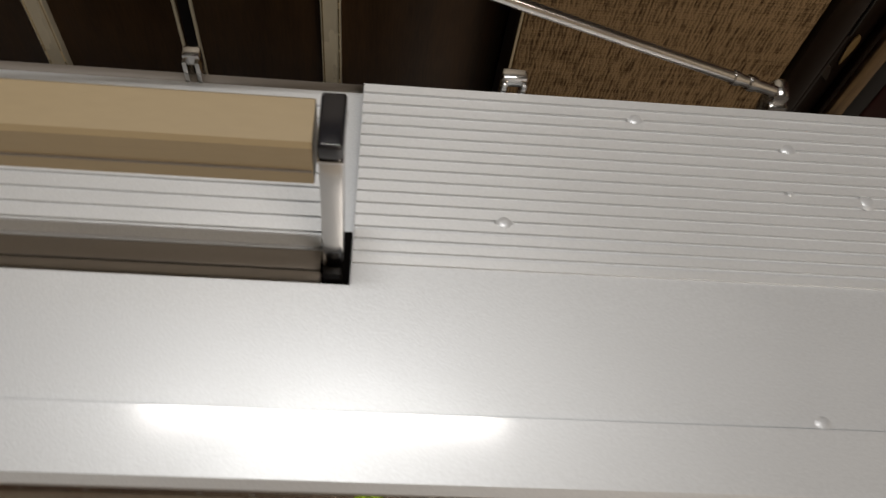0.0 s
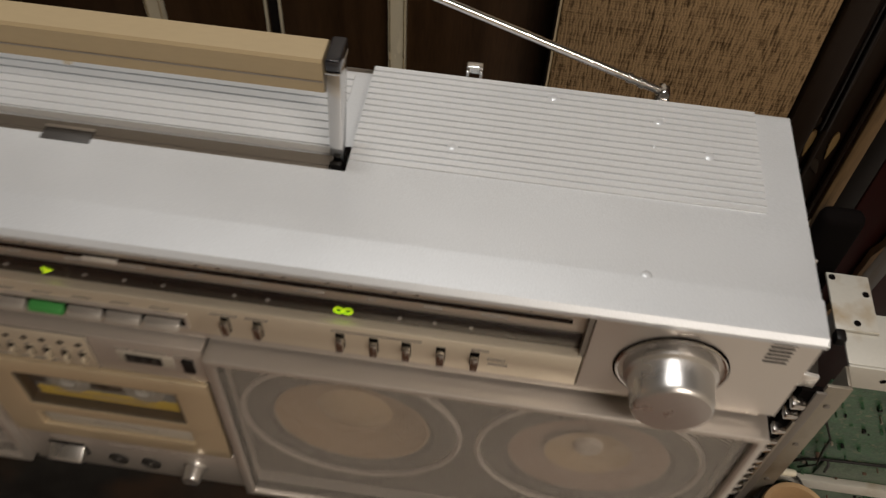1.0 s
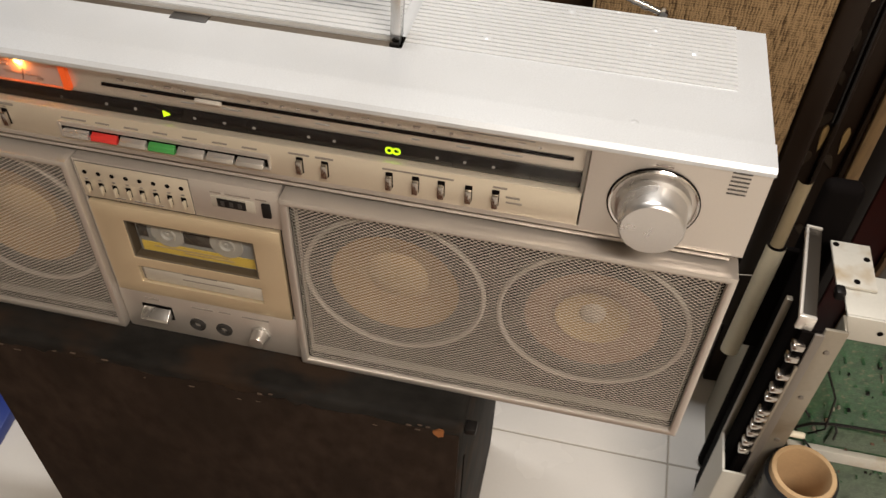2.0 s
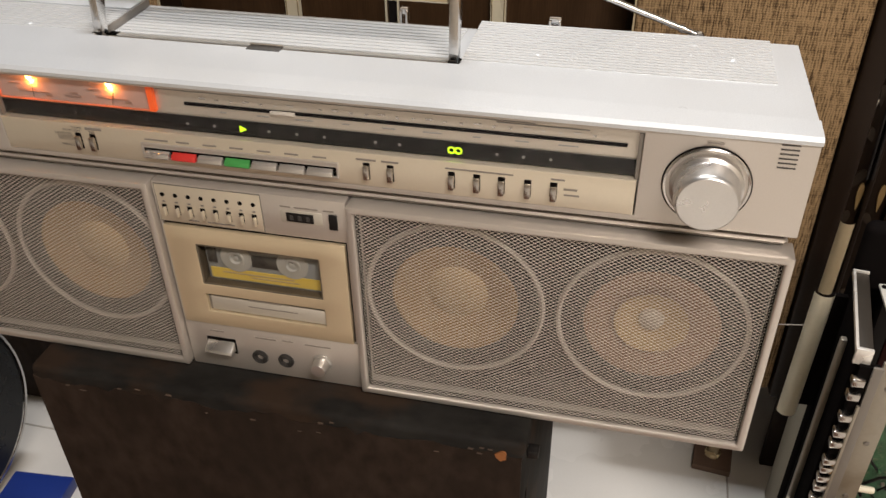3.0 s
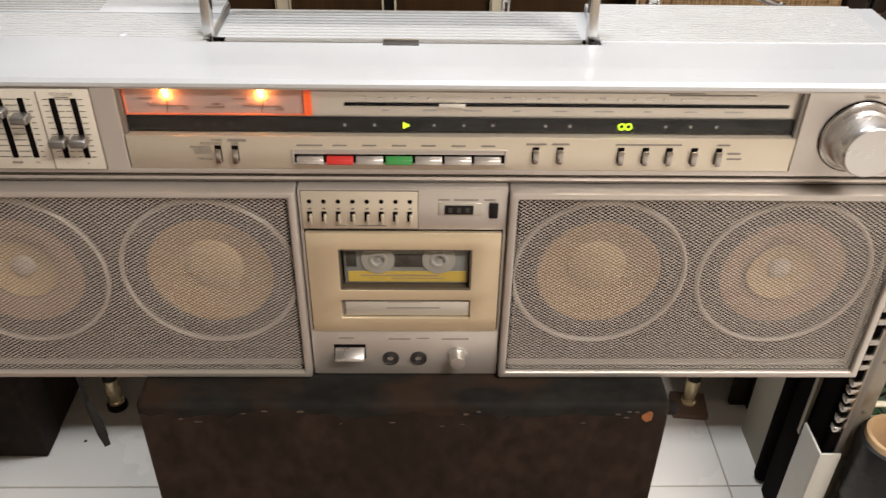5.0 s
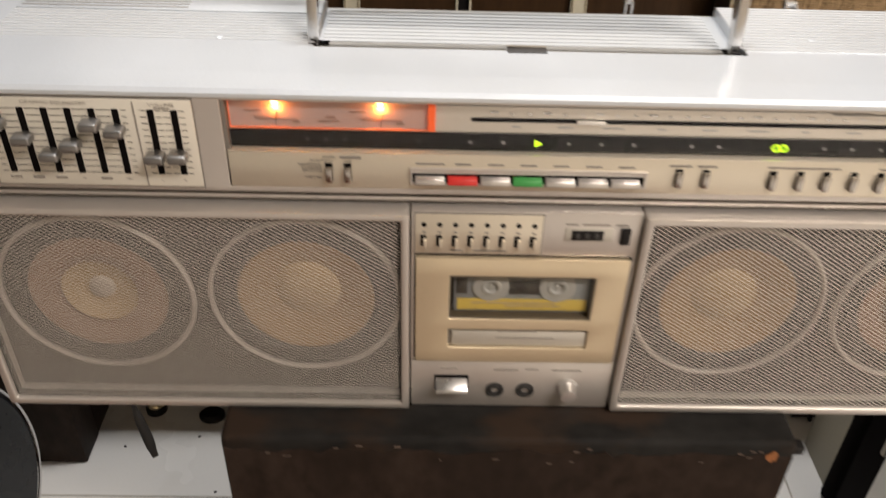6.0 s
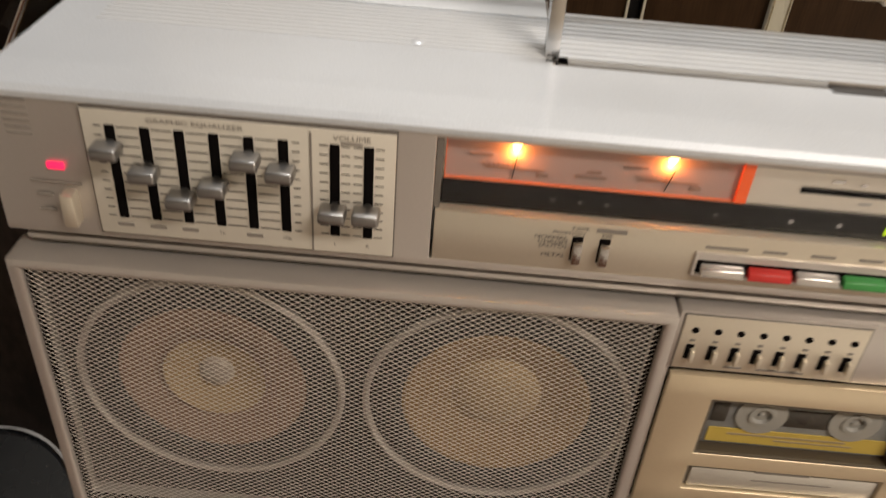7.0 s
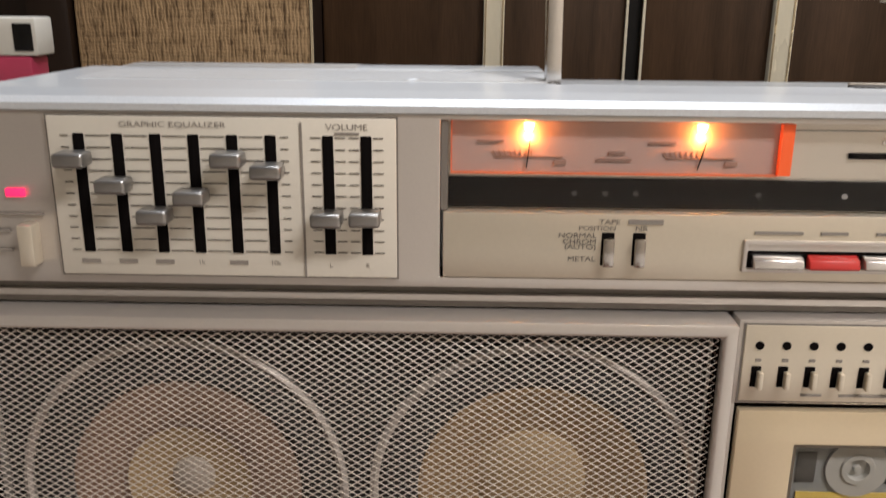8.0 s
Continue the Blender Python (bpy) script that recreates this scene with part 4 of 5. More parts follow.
for hx, sgn in ((0.1414, 1), (-0.1392, -1)):
    # Cap colour carries the dark reflection; the band below is plain chrome.
    part("grip_cap", solid(hx - 0.0037, hx + 0.0037, GY0 - 0.0012, GY1 + 0.0010, GZ1 - 0.0058, GZ1 + 0.0010, 0.0011, 3), DARK_CAP, handle, "glossy grip end cap, dark ceiling reflection put into its colour")
    part("cap_band", solid(hx - 0.0038, hx + 0.0038, GY0 - 0.0016, GY1 + 0.0008, GZ1 - 0.0074, GZ1 - 0.0059, 0.0005), CHROME, handle, "chrome band")
    arm = extrude_x([(0.0728, 0.7912), (0.0812, 0.7912), (0.0832, 0.805), (0.0915, 0.833), (0.0950, GZ1 - 0.0072), (GY0 - 0.0006, GZ1 - 0.0072), (0.0772, 0.835), (0.0738, 0.805)], hx - 0.0034, hx + 0.0034, 0.0007)
    part("handle_arm", arm, CHROME, handle, "chrome handle arm")
    part("arm_foot", solid(hx - 0.0030, hx + 0.0030, 0.0690, 0.0718, 0.7905, 0.7970, 0.0004), BLACK, handle)
part("handle_rest", solid(0.0045, 0.0090, 0.080, 0.087, 0.8322, 0.8356, 0.0008), CREAM, handle)

# telescopic antenna lying across the back
BASE, TIP = Vector((0.3115, 0.1620, 0.7930)), Vector((-0.20, 0.1660, 0.965))
way = (TIP - BASE).normalized()
antenna = part("antenna", sweep([BASE, BASE + way * 0.30], 0.0025, 14), CHROME, boombox, "chrome telescopic antenna")
part("antenna_section", sweep([BASE + way * 0.30, BASE + way * 0.50], 0.0020, 12), CHROME, antenna)
part("antenna_tip", sweep([BASE + way * 0.50, TIP + way * 0.01], [0.0015, 0.0015], 10), CHROME, antenna)
part("antenna_collar", join(sweep([BASE + way * 0.012, BASE + way * 0.0150], 0.0033, 14), sweep([BASE + way * 0.020, BASE + way * 0.0225], 0.0031, 14)), CHROME, antenna)
part("antenna_pivot", join(lathe((0.3125, 0.1655, 0.7925), [(0.0, -0.001), (0.0034, -0.001), (0.0037, 0), (0.0037, 0.005), (0.0030, 0.007), (0, 0.007)], "y", 20), solid(0.3085, 0.3165, 0.1562, 0.1668, 0.776, 0.7905, 0.0012)), CHROME, antenna)
for ccx, cw in ((0.2040, 0.0046), (0.0840, 0.0032)):
    part("antenna_clip", join(solid(ccx - cw, ccx - cw + 0.0018, 0.1502, 0.1570, 0.786, 0.8005, 0.0004), solid(ccx + cw - 0.0018, ccx + cw, 0.1502, 0.1570, 0.786, 0.8005, 0.0004), solid(ccx - cw, ccx + cw, 0.1520, 0.1570, 0.797, 0.8025, 0.0008)), CHROME, boombox, "small chrome antenna clip")
part("rear_cover", solid(X0 + 0.006, X1 - 0.006, 0.1502, 0.1560, 0.545, 0.789, 0.002), SILVER_DARK, boombox, "grey rear cover")
for fx in (-0.15, 0.16):
    part("rubber_foot", lathe((fx, 0.05, Z0 - 0.0025), [(0.0, 0), (0.009, 0), (0.009, 0.0045), (0, 0.0045)], "z", 16), BLACK, boombox)

# ---- dark wooden box under the boombox ----
box_stand = thing("wooden_box", (0.005, 0.12, 0), "scuffed dark brown wooden box used as a stand", "box")
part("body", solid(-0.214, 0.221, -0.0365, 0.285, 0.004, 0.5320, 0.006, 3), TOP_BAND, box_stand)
random.seed(8)
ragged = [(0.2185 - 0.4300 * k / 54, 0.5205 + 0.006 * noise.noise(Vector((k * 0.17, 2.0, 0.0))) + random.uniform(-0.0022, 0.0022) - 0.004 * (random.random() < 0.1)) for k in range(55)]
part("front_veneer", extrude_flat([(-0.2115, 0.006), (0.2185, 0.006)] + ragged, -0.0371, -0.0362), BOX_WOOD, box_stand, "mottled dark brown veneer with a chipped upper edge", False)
part("latch", solid(0.2212, 0.2305, -0.030, -0.020, 0.5125, 0.5205, 0.0015), BLACK, box_stand, "small black latch")
part("side_slot", solid(0.2195, 0.2216, -0.020, -0.016, 0.12, 0.46), BLACK_SLOT, box_stand)
random.seed(5)
scuffs = [(0.2030, 0.5190, 0.0060)] + [(random.uniform(-0.19, 0.20), random.uniform(0.508, 0.5265), random.uniform(0.0008, 0.0022)) for _ in range(16)]
for sx, sz, sr in scuffs:
    wide, tall = (0.85, 1.35) if sr > 0.005 else (random.uniform(1.0, 2.4), random.uniform(0.25, 0.6))
    outline = [(sx + sr * wide * random.uniform(0.6, 1.2) * math.cos(a), sz + sr * tall * random.uniform(0.5, 0.9) * math.sin(a)) for a in [2 * math.pi * k / 11 for k in range(11)]]
    part("scuff", extrude_flat(outline, -0.0378, -0.0366), SCUFF if sr > 0.005 else FLECK, box_stand, "bare chipped wood")

# ---- hi-fi console behind ----
console = thing("console_cabinet", (0, 0.6, 0), "dark walnut hi-fi console with burlap speaker panels and brass strips", "cabinet")
part("body", solid(-0.56, 0.56, 0.492, 0.86, 0.19, 0.95, 0.004), CONSOLE_DARK, console)
for x0, x1 in ((-0.304, -0.031), (-0.019, 0.259)):
    part("door", solid(x0, x1, 0.484, 0.4915, 0.21, 0.93, 0.002), CONSOLE_WOOD, console, "dark walnut door")
part("centre_gap", solid(-0.0305, -0.0195, 0.4865, 0.4915, 0.21, 0.93), BLACK, console)
for sx in (-0.0325, -0.0175):
    part("centre_bead", solid(sx - 0.0011, sx + 0.0011, 0.4805, 0.4838, 0.21, 0.93), STRIP, console)
for sx in (-0.152, 0.104):
    part("brass_strip", extrude_flat([(sx - 0.0095, 0.21), (sx + 0.0075, 0.21), (sx + 0.0110, 0.93), (sx - 0.0074, 0.93)], 0.4760, 0.4838), STRIP, console, "tapered brass strip")
    for side, low, high in ((-1, -0.0078, -0.0058), (1, 0.0058, 0.0094)):
        part("strip_groove", extrude_flat([(sx + low - 0.0006, 0.212), (sx + low + 0.0006, 0.212), (sx + high + 0.0006, 0.928), (sx + high - 0.0006, 0.928)], 0.4752, 0.4759), BRASS, console)
for x0, x1 in ((0.262, 0.497), (-0.506, -0.307)):
    burl = part("speaker_panel", solid(x0, x1, 0.430, 0.4915, 0.20, 0.935, 0.004), BURLAP, console, "brown woven burlap speaker panel")
    edge = x0 - 0.0012 if x0 > 0 else x1 + 0.0012
    part("piping", solid(edge - 0.0010, edge + 0.0010, 0.431, 0.434, 0.20, 0.935), PIPING, burl)
    part("side_board", solid(edge - 0.0010, edge + 0.0010, 0.4345, 0.4836, 0.20, 0.935), CONSOLE_DARK, burl)
for x0, x1 in ((0.499, 0.524), (-0.545, -0.508)):
    part("side_post", solid(x0, x1, 0.425, 0.4915, 0.19, 0.95, 0.004), CONSOLE_DARK, console)
for lx in (0.456, -0.484):
    leg = part("leg", lathe((lx, 0.475, 0.012), [(0.0, 0.0), (0.009, 0.0), (0.018, 0.178), (0, 0.178)], "z", 20), LEG, console, "black tapered leg")
    part("ferrule", lathe((lx, 0.475, 0.011), [(0.0, 0.0), (0.0125, 0.0), (0.0125, 0.003), (0.0102, 0.006), (0.0125, 0.052), (0.0105, 0.053)], "z", 20), BRASS, leg, "brass ferrule")
    if lx < 0:
        part("foot_ring", lathe((lx, 0.475, 0.0), [(0.0, 0.0), (0.0165, 0.0), (0.0165, 0.007), (0.0128, 0.0109), (0.0, 0.0109)], "z", 20), LEG, leg, "dark round foot")
    if lx > 0:
        single("wood_pad", turned(solid(-0.028, 0.028, -0.026, 0.026, 0.0, 0.011, 0.0012), pose(lx, 0.470, 0, 0, 0, -6)), PAD, "small brown wooden pad under a console leg", "pad", "pads under the console legs")

# ---- things on the far left ----
cab = thing("side_cabinet", (-0.75, 0.6, 0), "dark brown wooden side cabinet on the tile floor", "cabinet")
part("body", solid(-0.95, -0.5585, 0.368, 0.424, 0.0, 0.50, 0.003), BOX_WOOD, cab)
part("plinth", solid(-0.95, -0.560, 0.4245, 0.70, 0.0, 0.18, 0.003), BOX_WOOD, cab)
# Added backdrop that keeps the corner above the cabinet dark.
part("dark_backdrop", solid(-1.15, -0.5660, 0.640, 0.700, 0.1805, 1.30, 0.004), CONSOLE_DARK, cab, "tall dark backdrop added to hide the bright wall")
cable = thing("power_cable", (-0.41, 0.27, 0.0), "dark grey power cable with a moulded plug hanging down", "cable")
part("cord", sweep([(-0.345, 0.1580, 0.60), (-0.350, 0.165, 0.57), (-0.385, 0.205, 0.49), (-0.418, 0.255, 0.38), (-0.428, 0.284, 0.26), (-0.427, 0.286, 0.206)], 0.0032, 10), PLUG_GREY, cable)
part("plug", sweep([(-0.427, 0.286, 0.206), (-0.4235, 0.282, 0.196), (-0.413, 0.270, 0.174), (-0.408, 0.263, 0.163), (-0.4065, 0.261, 0.160), (-0.403, 0.257, 0.152)], [0.0035, 0.0058, 0.0068, 0.0060, 0.0048, 0.0042], 12), PLUG_GREY, cable, "dark grey moulded plug")
single("blue_folder", turned(solid(-0.095, 0.0, -0.100, 0.0, 0.0, 0.022, 0.002), pose(-0.478, 0.2140, 0.0, 0, 0, 5)), BLUE, "blue card folder lying on the floor", "folder")
disc = thing("round_panel", (-0.618, 0.095, 0.0), "black round panel with a thin bright rim leaning on edge", "panel")
DISC = Matrix.Translation((-0.618, 0.095, 0.1905)) @ Euler((radians(-3.4), 0, radians(72.0))).to_matrix().to_4x4()
part("panel", turned(lathe((0, 0, 0), [(0.0, -0.010), (0.180, -0.010), (0.1860, 0.0), (0.180, 0.006), (0.0, 0.010)], "y", 80), DISC), FILM, disc)
part("rim", turned(lathe((0, 0, 0), [(0.1855, 0.002), (0.1885, 0.002), (0.1885, 0.0045), (0.1855, 0.0045)], "y", 80), DISC), CHROME, disc, "thin bright rim")

# wire rack with cassette cases beyond the left end
rack = thing("wire_rack", (-0.56, 0.33, 0.5), "chrome wire rack holding cassette cases", "rack")
part("wire", sweep([(-0.405, 0.235, 0.702), (-0.434, 0.235, 0.738), (-0.457, 0.235, 0.7675)], 0.0024, 10), CHROME, rack)
part("wire", sweep([(-0.457, 0.236, 0.7675), (-0.481, 0.238, 0.747), (-0.510, 0.240, 0.722)], 0.0024, 10), CHROME, rack)
part("wire", sweep([(-0.457, 0.2355, 0.7675), (-0.500, 0.30, 0.7675), (-0.56, 0.375, 0.76)], 0.0024, 10), CHROME, rack)
part("wire", sweep([(-0.466, 0.238, 0.748), (-0.500, 0.244, 0.690), (-0.530, 0.252, 0.640)], 0.0022, 10), CHROME, rack)
part("shelf_wire", sweep([(-0.462, 0.262, 0.7675), (-0.565, 0.262, 0.7675)], 0.0022, 10), CHROME, rack)
part("shelf_wire", sweep([(-0.480, 0.290, 0.7675), (-0.565, 0.290, 0.7675)], 0.0022, 10), CHROME, rack)
part("upright", sweep([(-0.562, 0.24, 0.7675), (-0.575, 0.378, 0.62), (-0.575, 0.384, 0.501)], 0.0030, 10), CHROME, rack)
part("clear_band", turned(solid(-0.045, 0.0, 0.0, 0.002, -0.011, 0.011, 0.0006), pose(-0.462, 0.240, 0.748, 0, -58, 0)), SMOKED, rack, "clear plastic band")
pink = thing("cassette_case", (-0.50, 0.265, 0.77), "pink cassette case lying on a wire rack", "cassette case", "cassette cases")
part("case", solid(-0.560, -0.4520, 0.238, 0.262, 0.7745, 0.7935, 0.002), PINK, pink)
part("case_base", solid(-0.560, -0.4515, 0.2375, 0.2625, 0.7700, 0.7744, 0.001), YELLOW, pink, "yellow base strip")
white = thing("cassette_case", (-0.50, 0.265, 0.794), "white cassette case with a dark end on a pink one", "cassette case", "cassette cases")
part("case", solid(-0.555, -0.4470, 0.238, 0.262, 0.7940, 0.8175, 0.0015), WHITE_METAL, white)
part("end_window", solid(-0.4615, -0.4495, 0.2372, 0.2384, 0.7970, 0.8140, 0.0004), GLOSS_BLACK, white, "dark square window")

# ---- things on the right: opened tuner standing on its end ----
tuner = thing("tuner_chassis", (0.55, 0.25, 0), "opened old tuner chassis standing on its end", "tuner")
SKEW = pose(0.4985, 0.169, 0, 0, 0, -7)
part("front_panel", turned(solid(0.0015, 0.0150, 0.0128, 0.120, 0.020, 0.4875, 0.003), SKEW), BLACK_SLOT, tuner, "black front panel")
part("bezel", turned(solid(0.0010, 0.0155, 0.013, 0.137, 0.4878, 0.4962, 0.0012), SKEW), BEZEL_BROWN, tuner, "grey brown bezel top")
part("bezel_edge", turned(join(solid(-0.0006, 0.0024, 0.011, 0.139, 0.4930, 0.4988, 0.0008), solid(0.0, 0.0155, 0.0080, 0.0124, 0.4800, 0.4985, 0.0010), solid(0.0, 0.0155, 0.1370, 0.1392, 0.4945, 0.4985, 0.0006)), SKEW), EDGE_BRIGHT, tuner, "chrome bezel edge")
part("switch_plate", solid(0.5060, 0.5240, 0.1722, 0.1778, 0.060, 0.482), BLACK_SLOT, tuner)
part("dark_rail", solid(0.5170, 0.5260, 0.1690, 0.1720, 0.060, 0.484, 0.0008), SILVER_DARK, tuner, "dark brown grey rail")
for kz in (0.468, 0.450, 0.421, 0.399, 0.384, 0.358, 0.346, 0.332, 0.318, 0.300, 0.284):
    part("push_switch", solid(0.5005, 0.5120, 0.1620, 0.1720, kz - 0.0042, kz + 0.0042, 0.0012), LEVER_METAL, tuner, "dull chrome push switch")
part("switch_rail", solid(0.5130, 0.5160, 0.1655, 0.1688, 0.282, 0.436, 0.0006), BEIGE_METAL, tuner, "thin pale metal rail")
part("inner_trim", solid(0.4985, 0.5050, 0.222, 0.229, 0.21, 0.470, 0.0015), BEIGE_METAL, tuner)
part("side_rail", join(solid(0.5265, 0.5480, 0.176, 0.1795, 0.040, 0.486, 0.0008), solid(0.5445, 0.5480, 0.1797, 0.200, 0.040, 0.486, 0.0008)), BEIGE_METAL, tuner, "worn beige metal rail")
for zz in (0.455, 0.380, 0.300, 0.220):
    part("screw", lathe((0.5375, 0.1758, zz), [(0.0030, 0), (0.0026, 0.0012), (0, 0.0016)], "y", 12), SILVER_DARK, tuner)
part("top_bracket", join(solid(0.5420, 0.5810, 0.238, 0.302, 0.4835, 0.4870, 0.001), solid(0.5500, 0.8200, 0.205, 0.262, 0.4795, 0.4830, 0.001), solid(0.5500, 0.8200, 0.2020, 0.2048, 0.4500, 0.4830, 0.001)), WHITE_METAL, tuner, "stained white metal bracket")
for hx, hy, hz in ((0.5465, 0.296, 0.4872), (0.575, 0.280, 0.4872), (0.562, 0.246, 0.4872)):
    part("bracket_hole", lathe((hx, hy, hz), [(0.0032, 0), (0.0032, 0.0005), (0, 0.0005)], "z", 12), BLACK_SLOT, tuner)
part("cable_clamp", solid(0.5400, 0.5500, 0.224, 0.237, 0.478, 0.490, 0.003), BLACK, tuner)
board = part("circuit_board", solid(0.5485, 0.840, 0.2065, 0.2085, 0.150, 0.4490), PCB, tuner, "green circuit board")
random.seed(11)
for _ in range(170):
    px_, pz_ = random.uniform(0.552, 0.80), random.uniform(0.16, 0.445)
    w_, h_ = random.uniform(0.0005, 0.0020), random.uniform(0.0005, 0.0020)
    part("component", solid(px_ - w_, px_ + w_, 0.2066 - random.uniform(0.002, 0.009), 0.2064, pz_ - h_, pz_ + h_, 0.0008), random.choice((PCB, PCB, PCB, PCB, PCB, BLACK, PAD, BEIGE_METAL)), board)
for (ax, az, bx2, bz2) in ((0.56, 0.40, 0.585, 0.33), (0.585, 0.33, 0.575, 0.29), (0.62, 0.43, 0.66, 0.36), (0.555, 0.30, 0.60, 0.24)):
    part("wire", sweep([(ax, 0.199, az), ((ax + bx2) / 2 + 0.006, 0.194, (az + bz2) / 2), (bx2, 0.199, bz2)], 0.0013, 8), BLACK, board)
part("lower_panel", solid(0.5980, 0.838, 0.2030, 0.2062, 0.2700, 0.3020, 0.0012), BOARD_LIGHT, board, "paler green panel")
part("lower_panel", solid(0.6050, 0.838, 0.2030, 0.2062, 0.1650, 0.2440, 0.0012), BOARD_LIGHT, board, "paler green panel")
part("wire", sweep([(0.560, 0.2000, 0.296), (0.572, 0.1975, 0.311), (0.592, 0.1965, 0.3185), (0.625, 0.1960, 0.3215), (0.680, 0.1965, 0.3240), (0.830, 0.1990, 0.3290)], 0.0017, 8), BLACK, board)
part("wire", sweep([(0.594, 0.1965, 0.3190), (0.600, 0.1970, 0.3060), (0.602, 0.1975, 0.2900)], 0.0015, 8), BLACK, board)
part("wire", sweep([(0.556, 0.2000, 0.372), (0.553, 0.1970, 0.352), (0.557, 0.1970, 0.334), (0.566, 0.1985, 0.322)], 0.0016, 8), BLACK, board)
part("pin", lathe((0.5480, 0.1830, 0.3060), [(0.0, 0.0), (0.0038, 0.0), (0.0038, 0.0150), (0.0028, 0.0170), (0.0, 0.0170)], "x", 14), CREAM_TRIM, tuner, "cream plastic pin")
part("bracket_hole", lathe((0.5860, 0.2021, 0.4660), [(0.0030, 0), (0.0030, 0.0005), (0, 0.0005)], "y", 12), BLACK_SLOT, tuner)
part("peg", solid(0.6040, 0.6105, 0.1960, 0.2015, 0.4360, 0.4495, 0.0012), BLACK, tuner, "black plastic peg")
part("lower_bracket", solid(0.5600, 0.840, 0.1980, 0.2060, 0.246, 0.264, 0.001), WHITE_METAL, tuner, "white metal cross bracket")
part("lower_frame", solid(0.5485, 0.84, 0.2020, 0.2110, 0.020, 0.1495, 0.002), BEIGE_METAL, tuner)

angle = single("metal_angle", join(solid(0.4920, 0.5180, 0.1560, 0.1590, 0.0, 0.2480, 0.0008), solid(0.4920, 0.4950, 0.1592, 0.2080, 0.0, 0.2480, 0.0008)), WHITE_METAL, "white painted metal angle standing on the floor", "angle bar")


def curved_trim(x, y, r, z0, z1, lean):
    """Half-round strip with thin walls, leaning away as it rises."""
    bm = bmesh.new()
    ring = [(x + r * (1 - math.cos(a)), y - r * 0.9 * math.sin(a)) for a in [math.pi * k / 10 for k in range(11)]]
    low = [bm.verts.new((u, v, z0)) for u, v in ring]
    high = [bm.verts.new((u + lean, v + lean * 1.3, z1)) for u, v in ring]
    for k in range(10):
        bm.faces.new((low[k], low[k + 1], high[k + 1], high[k]))
    bmesh.ops.solidify(bm, geom=bm.faces[:], thickness=0.0016)
    return bm


part("lower_strip", curved_trim(0.4770, 0.290, 0.0105, 0.300, 0.472, 0.0045), CREAM_TRIM, tuner, "cream curved plastic strip")
part("upper_strip", curved_trim(0.4845, 0.296, 0.0070, 0.473, 0.560, 0.0020), PIPING, tuner, "dull cream plastic strip")
part("tie_pin", sweep([(0.452, 0.285, 0.4290), (0.478, 0.287, 0.4310)], 0.0007, 8), SILVER_DARK, tuner)
part("strip_bracket", solid(0.4870, 0.5160, 0.2925, 0.300, 0.310, 0.470, 0.001), BLACK_SLOT, tuner)
single("upright_board", solid(0.5310, 0.5390, 0.335, 0.424, 0.0, 0.27, 0.001), TAUPE, "taupe board standing on edge on the tiles", "board")
single("leather_case", solid(0.519, 0.560, 0.3125, 0.334, 0.0, 0.548, 0.010, 3), BLACK_SLOT, "black padded case standing behind the tuner", "case")
tube = thing("cardboard_roll", (0.566, 0.145, 0), "brown cardboard roll wrapped in black film", "roll")
part("core", lathe((0.566, 0.145, 0.003), [(0.0280, 0.0), (0.0345, 0.0), (0.0345, 0.289), (0.0336, 0.291), (0.0289, 0.291), (0.0280, 0.289), (0.0280, 0.0)], "z", 48), CARDBOARD, tube, "brown cardboard tube")
wrap = [(0.0382 + 0.0012 * math.sin(9 * z), z) for z in [0.282 * k / 14 for k in range(15)]]
film_bm = lathe((0.566, 0.145, 0.002), [(0.0348, 0.0)] + wrap + [(0.0348, 0.2850)], "z", 40)
for v in film_bm.verts:
    v.co += Vector((noise.noise(v.co * 28) * 0.004, noise.noise(v.co * 28 + Vector((9, 0, 0))) * 0.004, 0))
part("film_wrap", film_bm, FILM, tube, "wrinkled black film")

# carved screen and lacquered cabinet beyond the console
screen = thing("carved_screen", (0.575, 0.48, 0), "dark carved wooden screen with pale shell inlay", "screen")
part("panel", solid(0.5265, 0.586, 0.476, 0.488, 0.0, 1.3, 0.002), CONSOLE_DARK, screen)
for bx0, bx1 in ((0.5520, 0.5575), (0.5800, 0.5858)):
    part("bar", solid(bx0, bx1, 0.466, 0.4758, 0.0, 1.3, 0.002), CONSOLE_DARK, screen)
part("inlay_ring", turned(lathe((0, 0, 0), [(0.0105, 0), (0.0115, 0.002), (0.0150, 0.002), (0.0160, 0)], "y", 32), pose(0.5375, 0.4758, 0.690)), GREY_INLAY, screen, "grey carved ring")


def petal(x, z, w, h, lean, material):
    """A leaf-shaped inlay, rounded above and pointed below."""
    outline = []
    for k in range(20):
        a = 2 * math.pi * k / 20
        outline.append((w / 2 * math.cos(a) * (0.62 + 0.38 * math.sin(a)), h / 2 * math.sin(a)))
    return part("inlay_leaf", turned(extrude_flat(outline, -0.0022, 0.0), pose(x, 0.4758, z, 0, lean, 0)), material, screen)


petal(0.5345, 0.6690, 0.0250, 0.0200, 20, PEARL)
petal(0.5665, 0.6590, 0.0150, 0.0270, 12, GOLD_INLAY)
petal(0.5330, 0.6160, 0.0160, 0.0260, -12, PEARL)
for px_, pz_ in ((0.5290, 0.7400), (0.5640, 0.7400)):
    petal(px_, pz_, 0.0150, 0.0360, 0, GOLD_INLAY)
petal(0.5460, 0.7360, 0.0080, 0.0180, 0, GREY_INLAY)
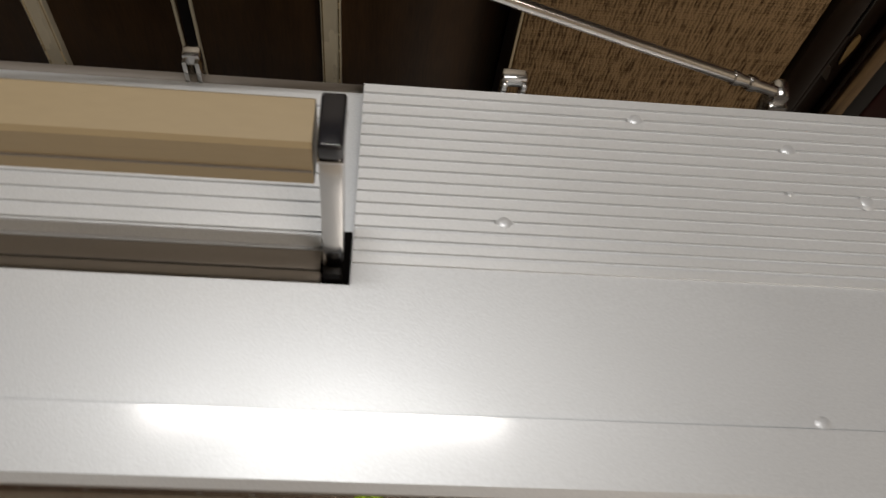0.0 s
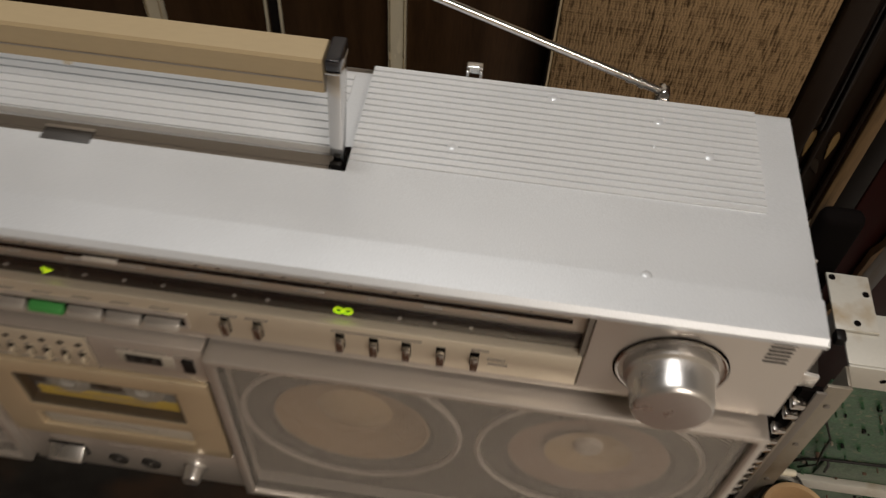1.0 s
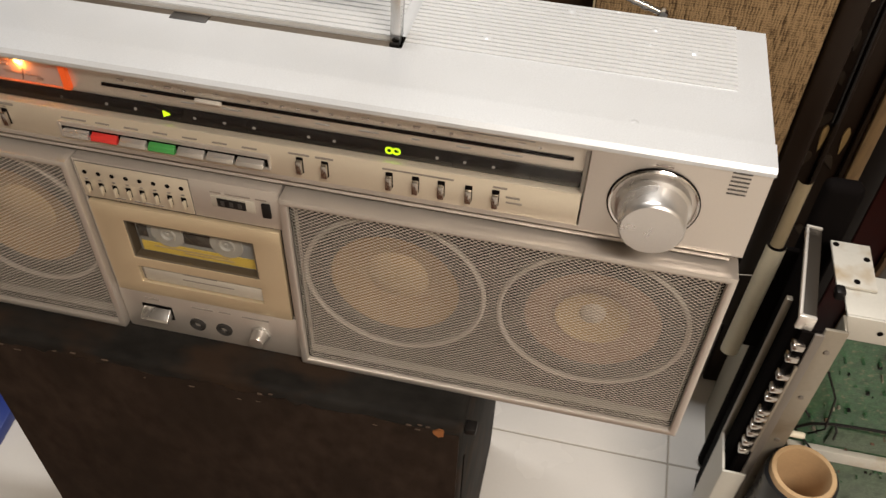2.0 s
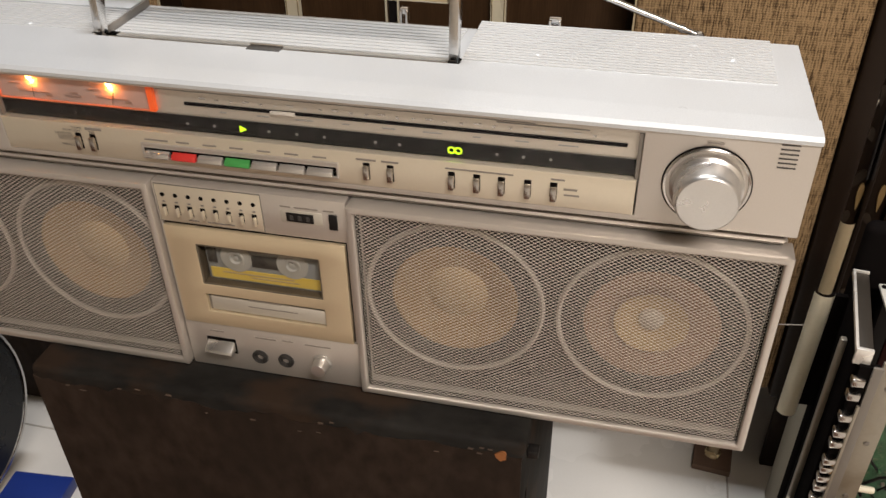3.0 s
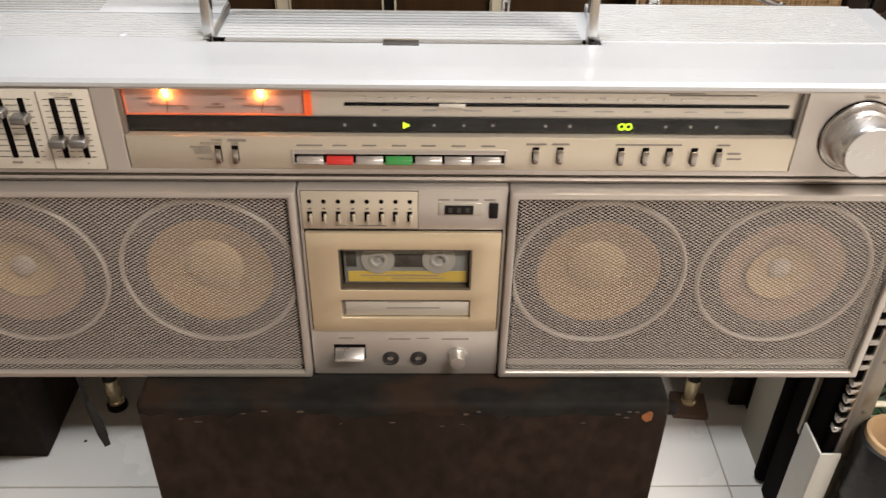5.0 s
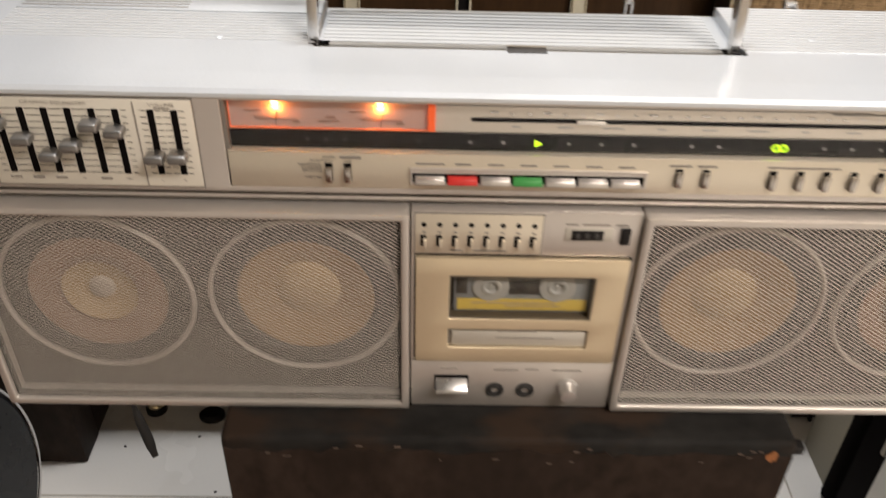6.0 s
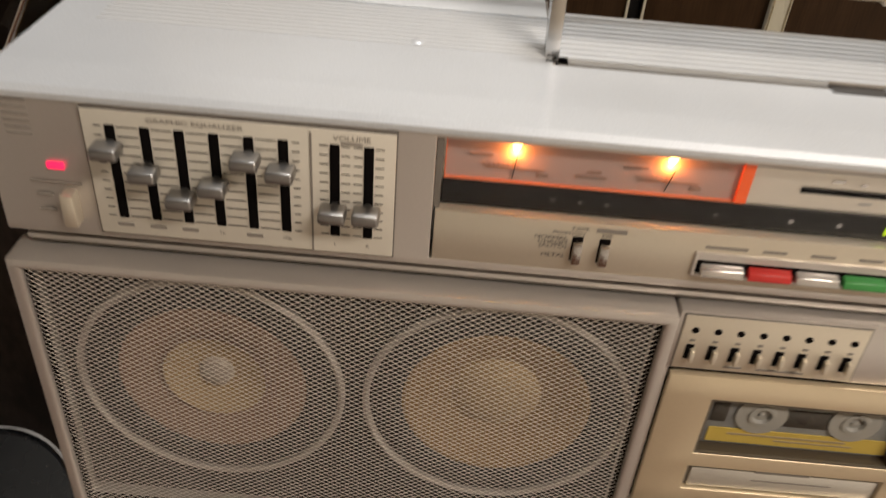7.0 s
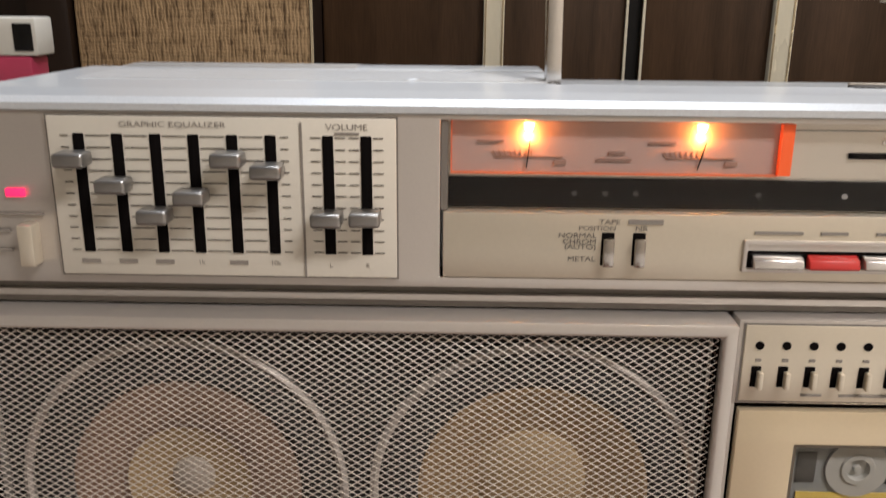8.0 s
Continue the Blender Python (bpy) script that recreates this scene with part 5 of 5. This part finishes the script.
for px_ in (0.5475, 0.5715):
    petal(px_, 0.4880, 0.0100, 0.0380, 0, GOLD_INLAY)
random.seed(3)
for k in range(16):
    zc = 0.34 + 0.055 * k
    for cxs in (0.5400, 0.5690):
        if random.random() < 0.5:
            continue
        petal(cxs + random.uniform(-0.004, 0.004), zc + random.uniform(-0.012, 0.012), random.uniform(0.008, 0.016), random.uniform(0.018, 0.036), random.uniform(-30, 30), CARVED)
single("pale_post", solid(0.587, 0.603, 0.462, 0.486, 0.0, 1.3, 0.003), POST_WOOD, "worn brown wooden post", "post")
lacquer = thing("maroon_cabinet", (0.95, 0.66, 0), "dark maroon lacquered cabinet with a black edge", "cabinet")
part("body", solid(0.6365, 1.30, 0.480, 0.86, 0.0, 1.3, 0.004), MAROON, lacquer)
part("edge_stile", solid(0.604, 0.636, 0.479, 0.86, 0.0, 1.3, 0.003), LEG, lacquer, "blackened edge stile")
LEAN = pose(0.671, 0.470, 0.0, 0, 3.5, 0)
batten = thing("worn_batten", (0.671, 0.470, 0), "grey worn board with a torn pale edge against a cabinet", "board")
part("board", turned(solid(-0.007, 0.018, -0.006, 0.006, 0.0, 0.78, 0.001), LEAN), BATTEN_WOOD, batten)
random.seed(21)
torn = [(-0.0105 + random.uniform(-0.003, 0.003), 0.78 * k / 40) for k in range(41)]
part("torn_edge", turned(extrude_flat([(-0.0071, 0.78), (-0.0071, 0.0)] + torn, -0.0055, 0.0055), LEAN), PALE_WOOD, batten, "torn pale edge")
hanging = thing("hanging_wire", (0.545, 0.462, 0.55), "thin black wires hanging in front of a carved screen", "wire")
for wx in (0.5440, 0.5500):
    part("wire", sweep([(wx + 0.004, 0.4625, 1.25), (wx + 0.001, 0.4605, 1.0), (wx - 0.002, 0.4615, 0.80), (wx, 0.4600, 0.62), (wx + 0.002, 0.4610, 0.52)], 0.0016, 8), BLACK, hanging)
cap_foot = lathe((0, 0, 0), [(0.0, 0.0), (0.020, 0.0), (0.020, 0.006), (0.015, 0.011), (0.0, 0.012)], "z", 24)
single("rubber_cap", turned(cap_foot, pose(-0.394, 0.462, 0.0) @ Matrix.Diagonal((1.0, 0.8, 1, 1))), LEG, "dark brown rubber cap lying on the tiles", "cap")
random.seed(31)
for gx, gy in ((-0.512, 0.399), (-0.405, 0.42), (-0.36, 0.318)):
    single("crumb", turned(solid(-0.002, 0.002, -0.0015, 0.0015, 0.0, 0.002, 0.0005), pose(gx, gy, 0.0, 0, 0, random.uniform(0, 90))), LEG, "tiny dark crumb of dirt on white tiles", "crumb", "crumbs on the floor")

# ---- floor tiles ----
tile_bm = solid(-0.3112, 0.3112, -0.3112, 0.3112, -0.010, 0.0, 0.0012, 2)
bmesh.ops.scale(tile_bm, vec=(UNIT, UNIT, UNIT), verts=tile_bm.verts[:])
tile_me = bpy.data.meshes.new("tile")
tile_bm.to_mesh(tile_me)
tile_bm.free()
tile_me.materials.append(TILE)
for i in range(-4, 4):
    for j in range(-5, 2):
        t_ob = new("tile", tile_me)
        t_ob.parent = floor
        t_ob.location = Vector((0.1655 + 0.6250 * i, 0.6225 + 0.6250 * j, 0)) * UNIT
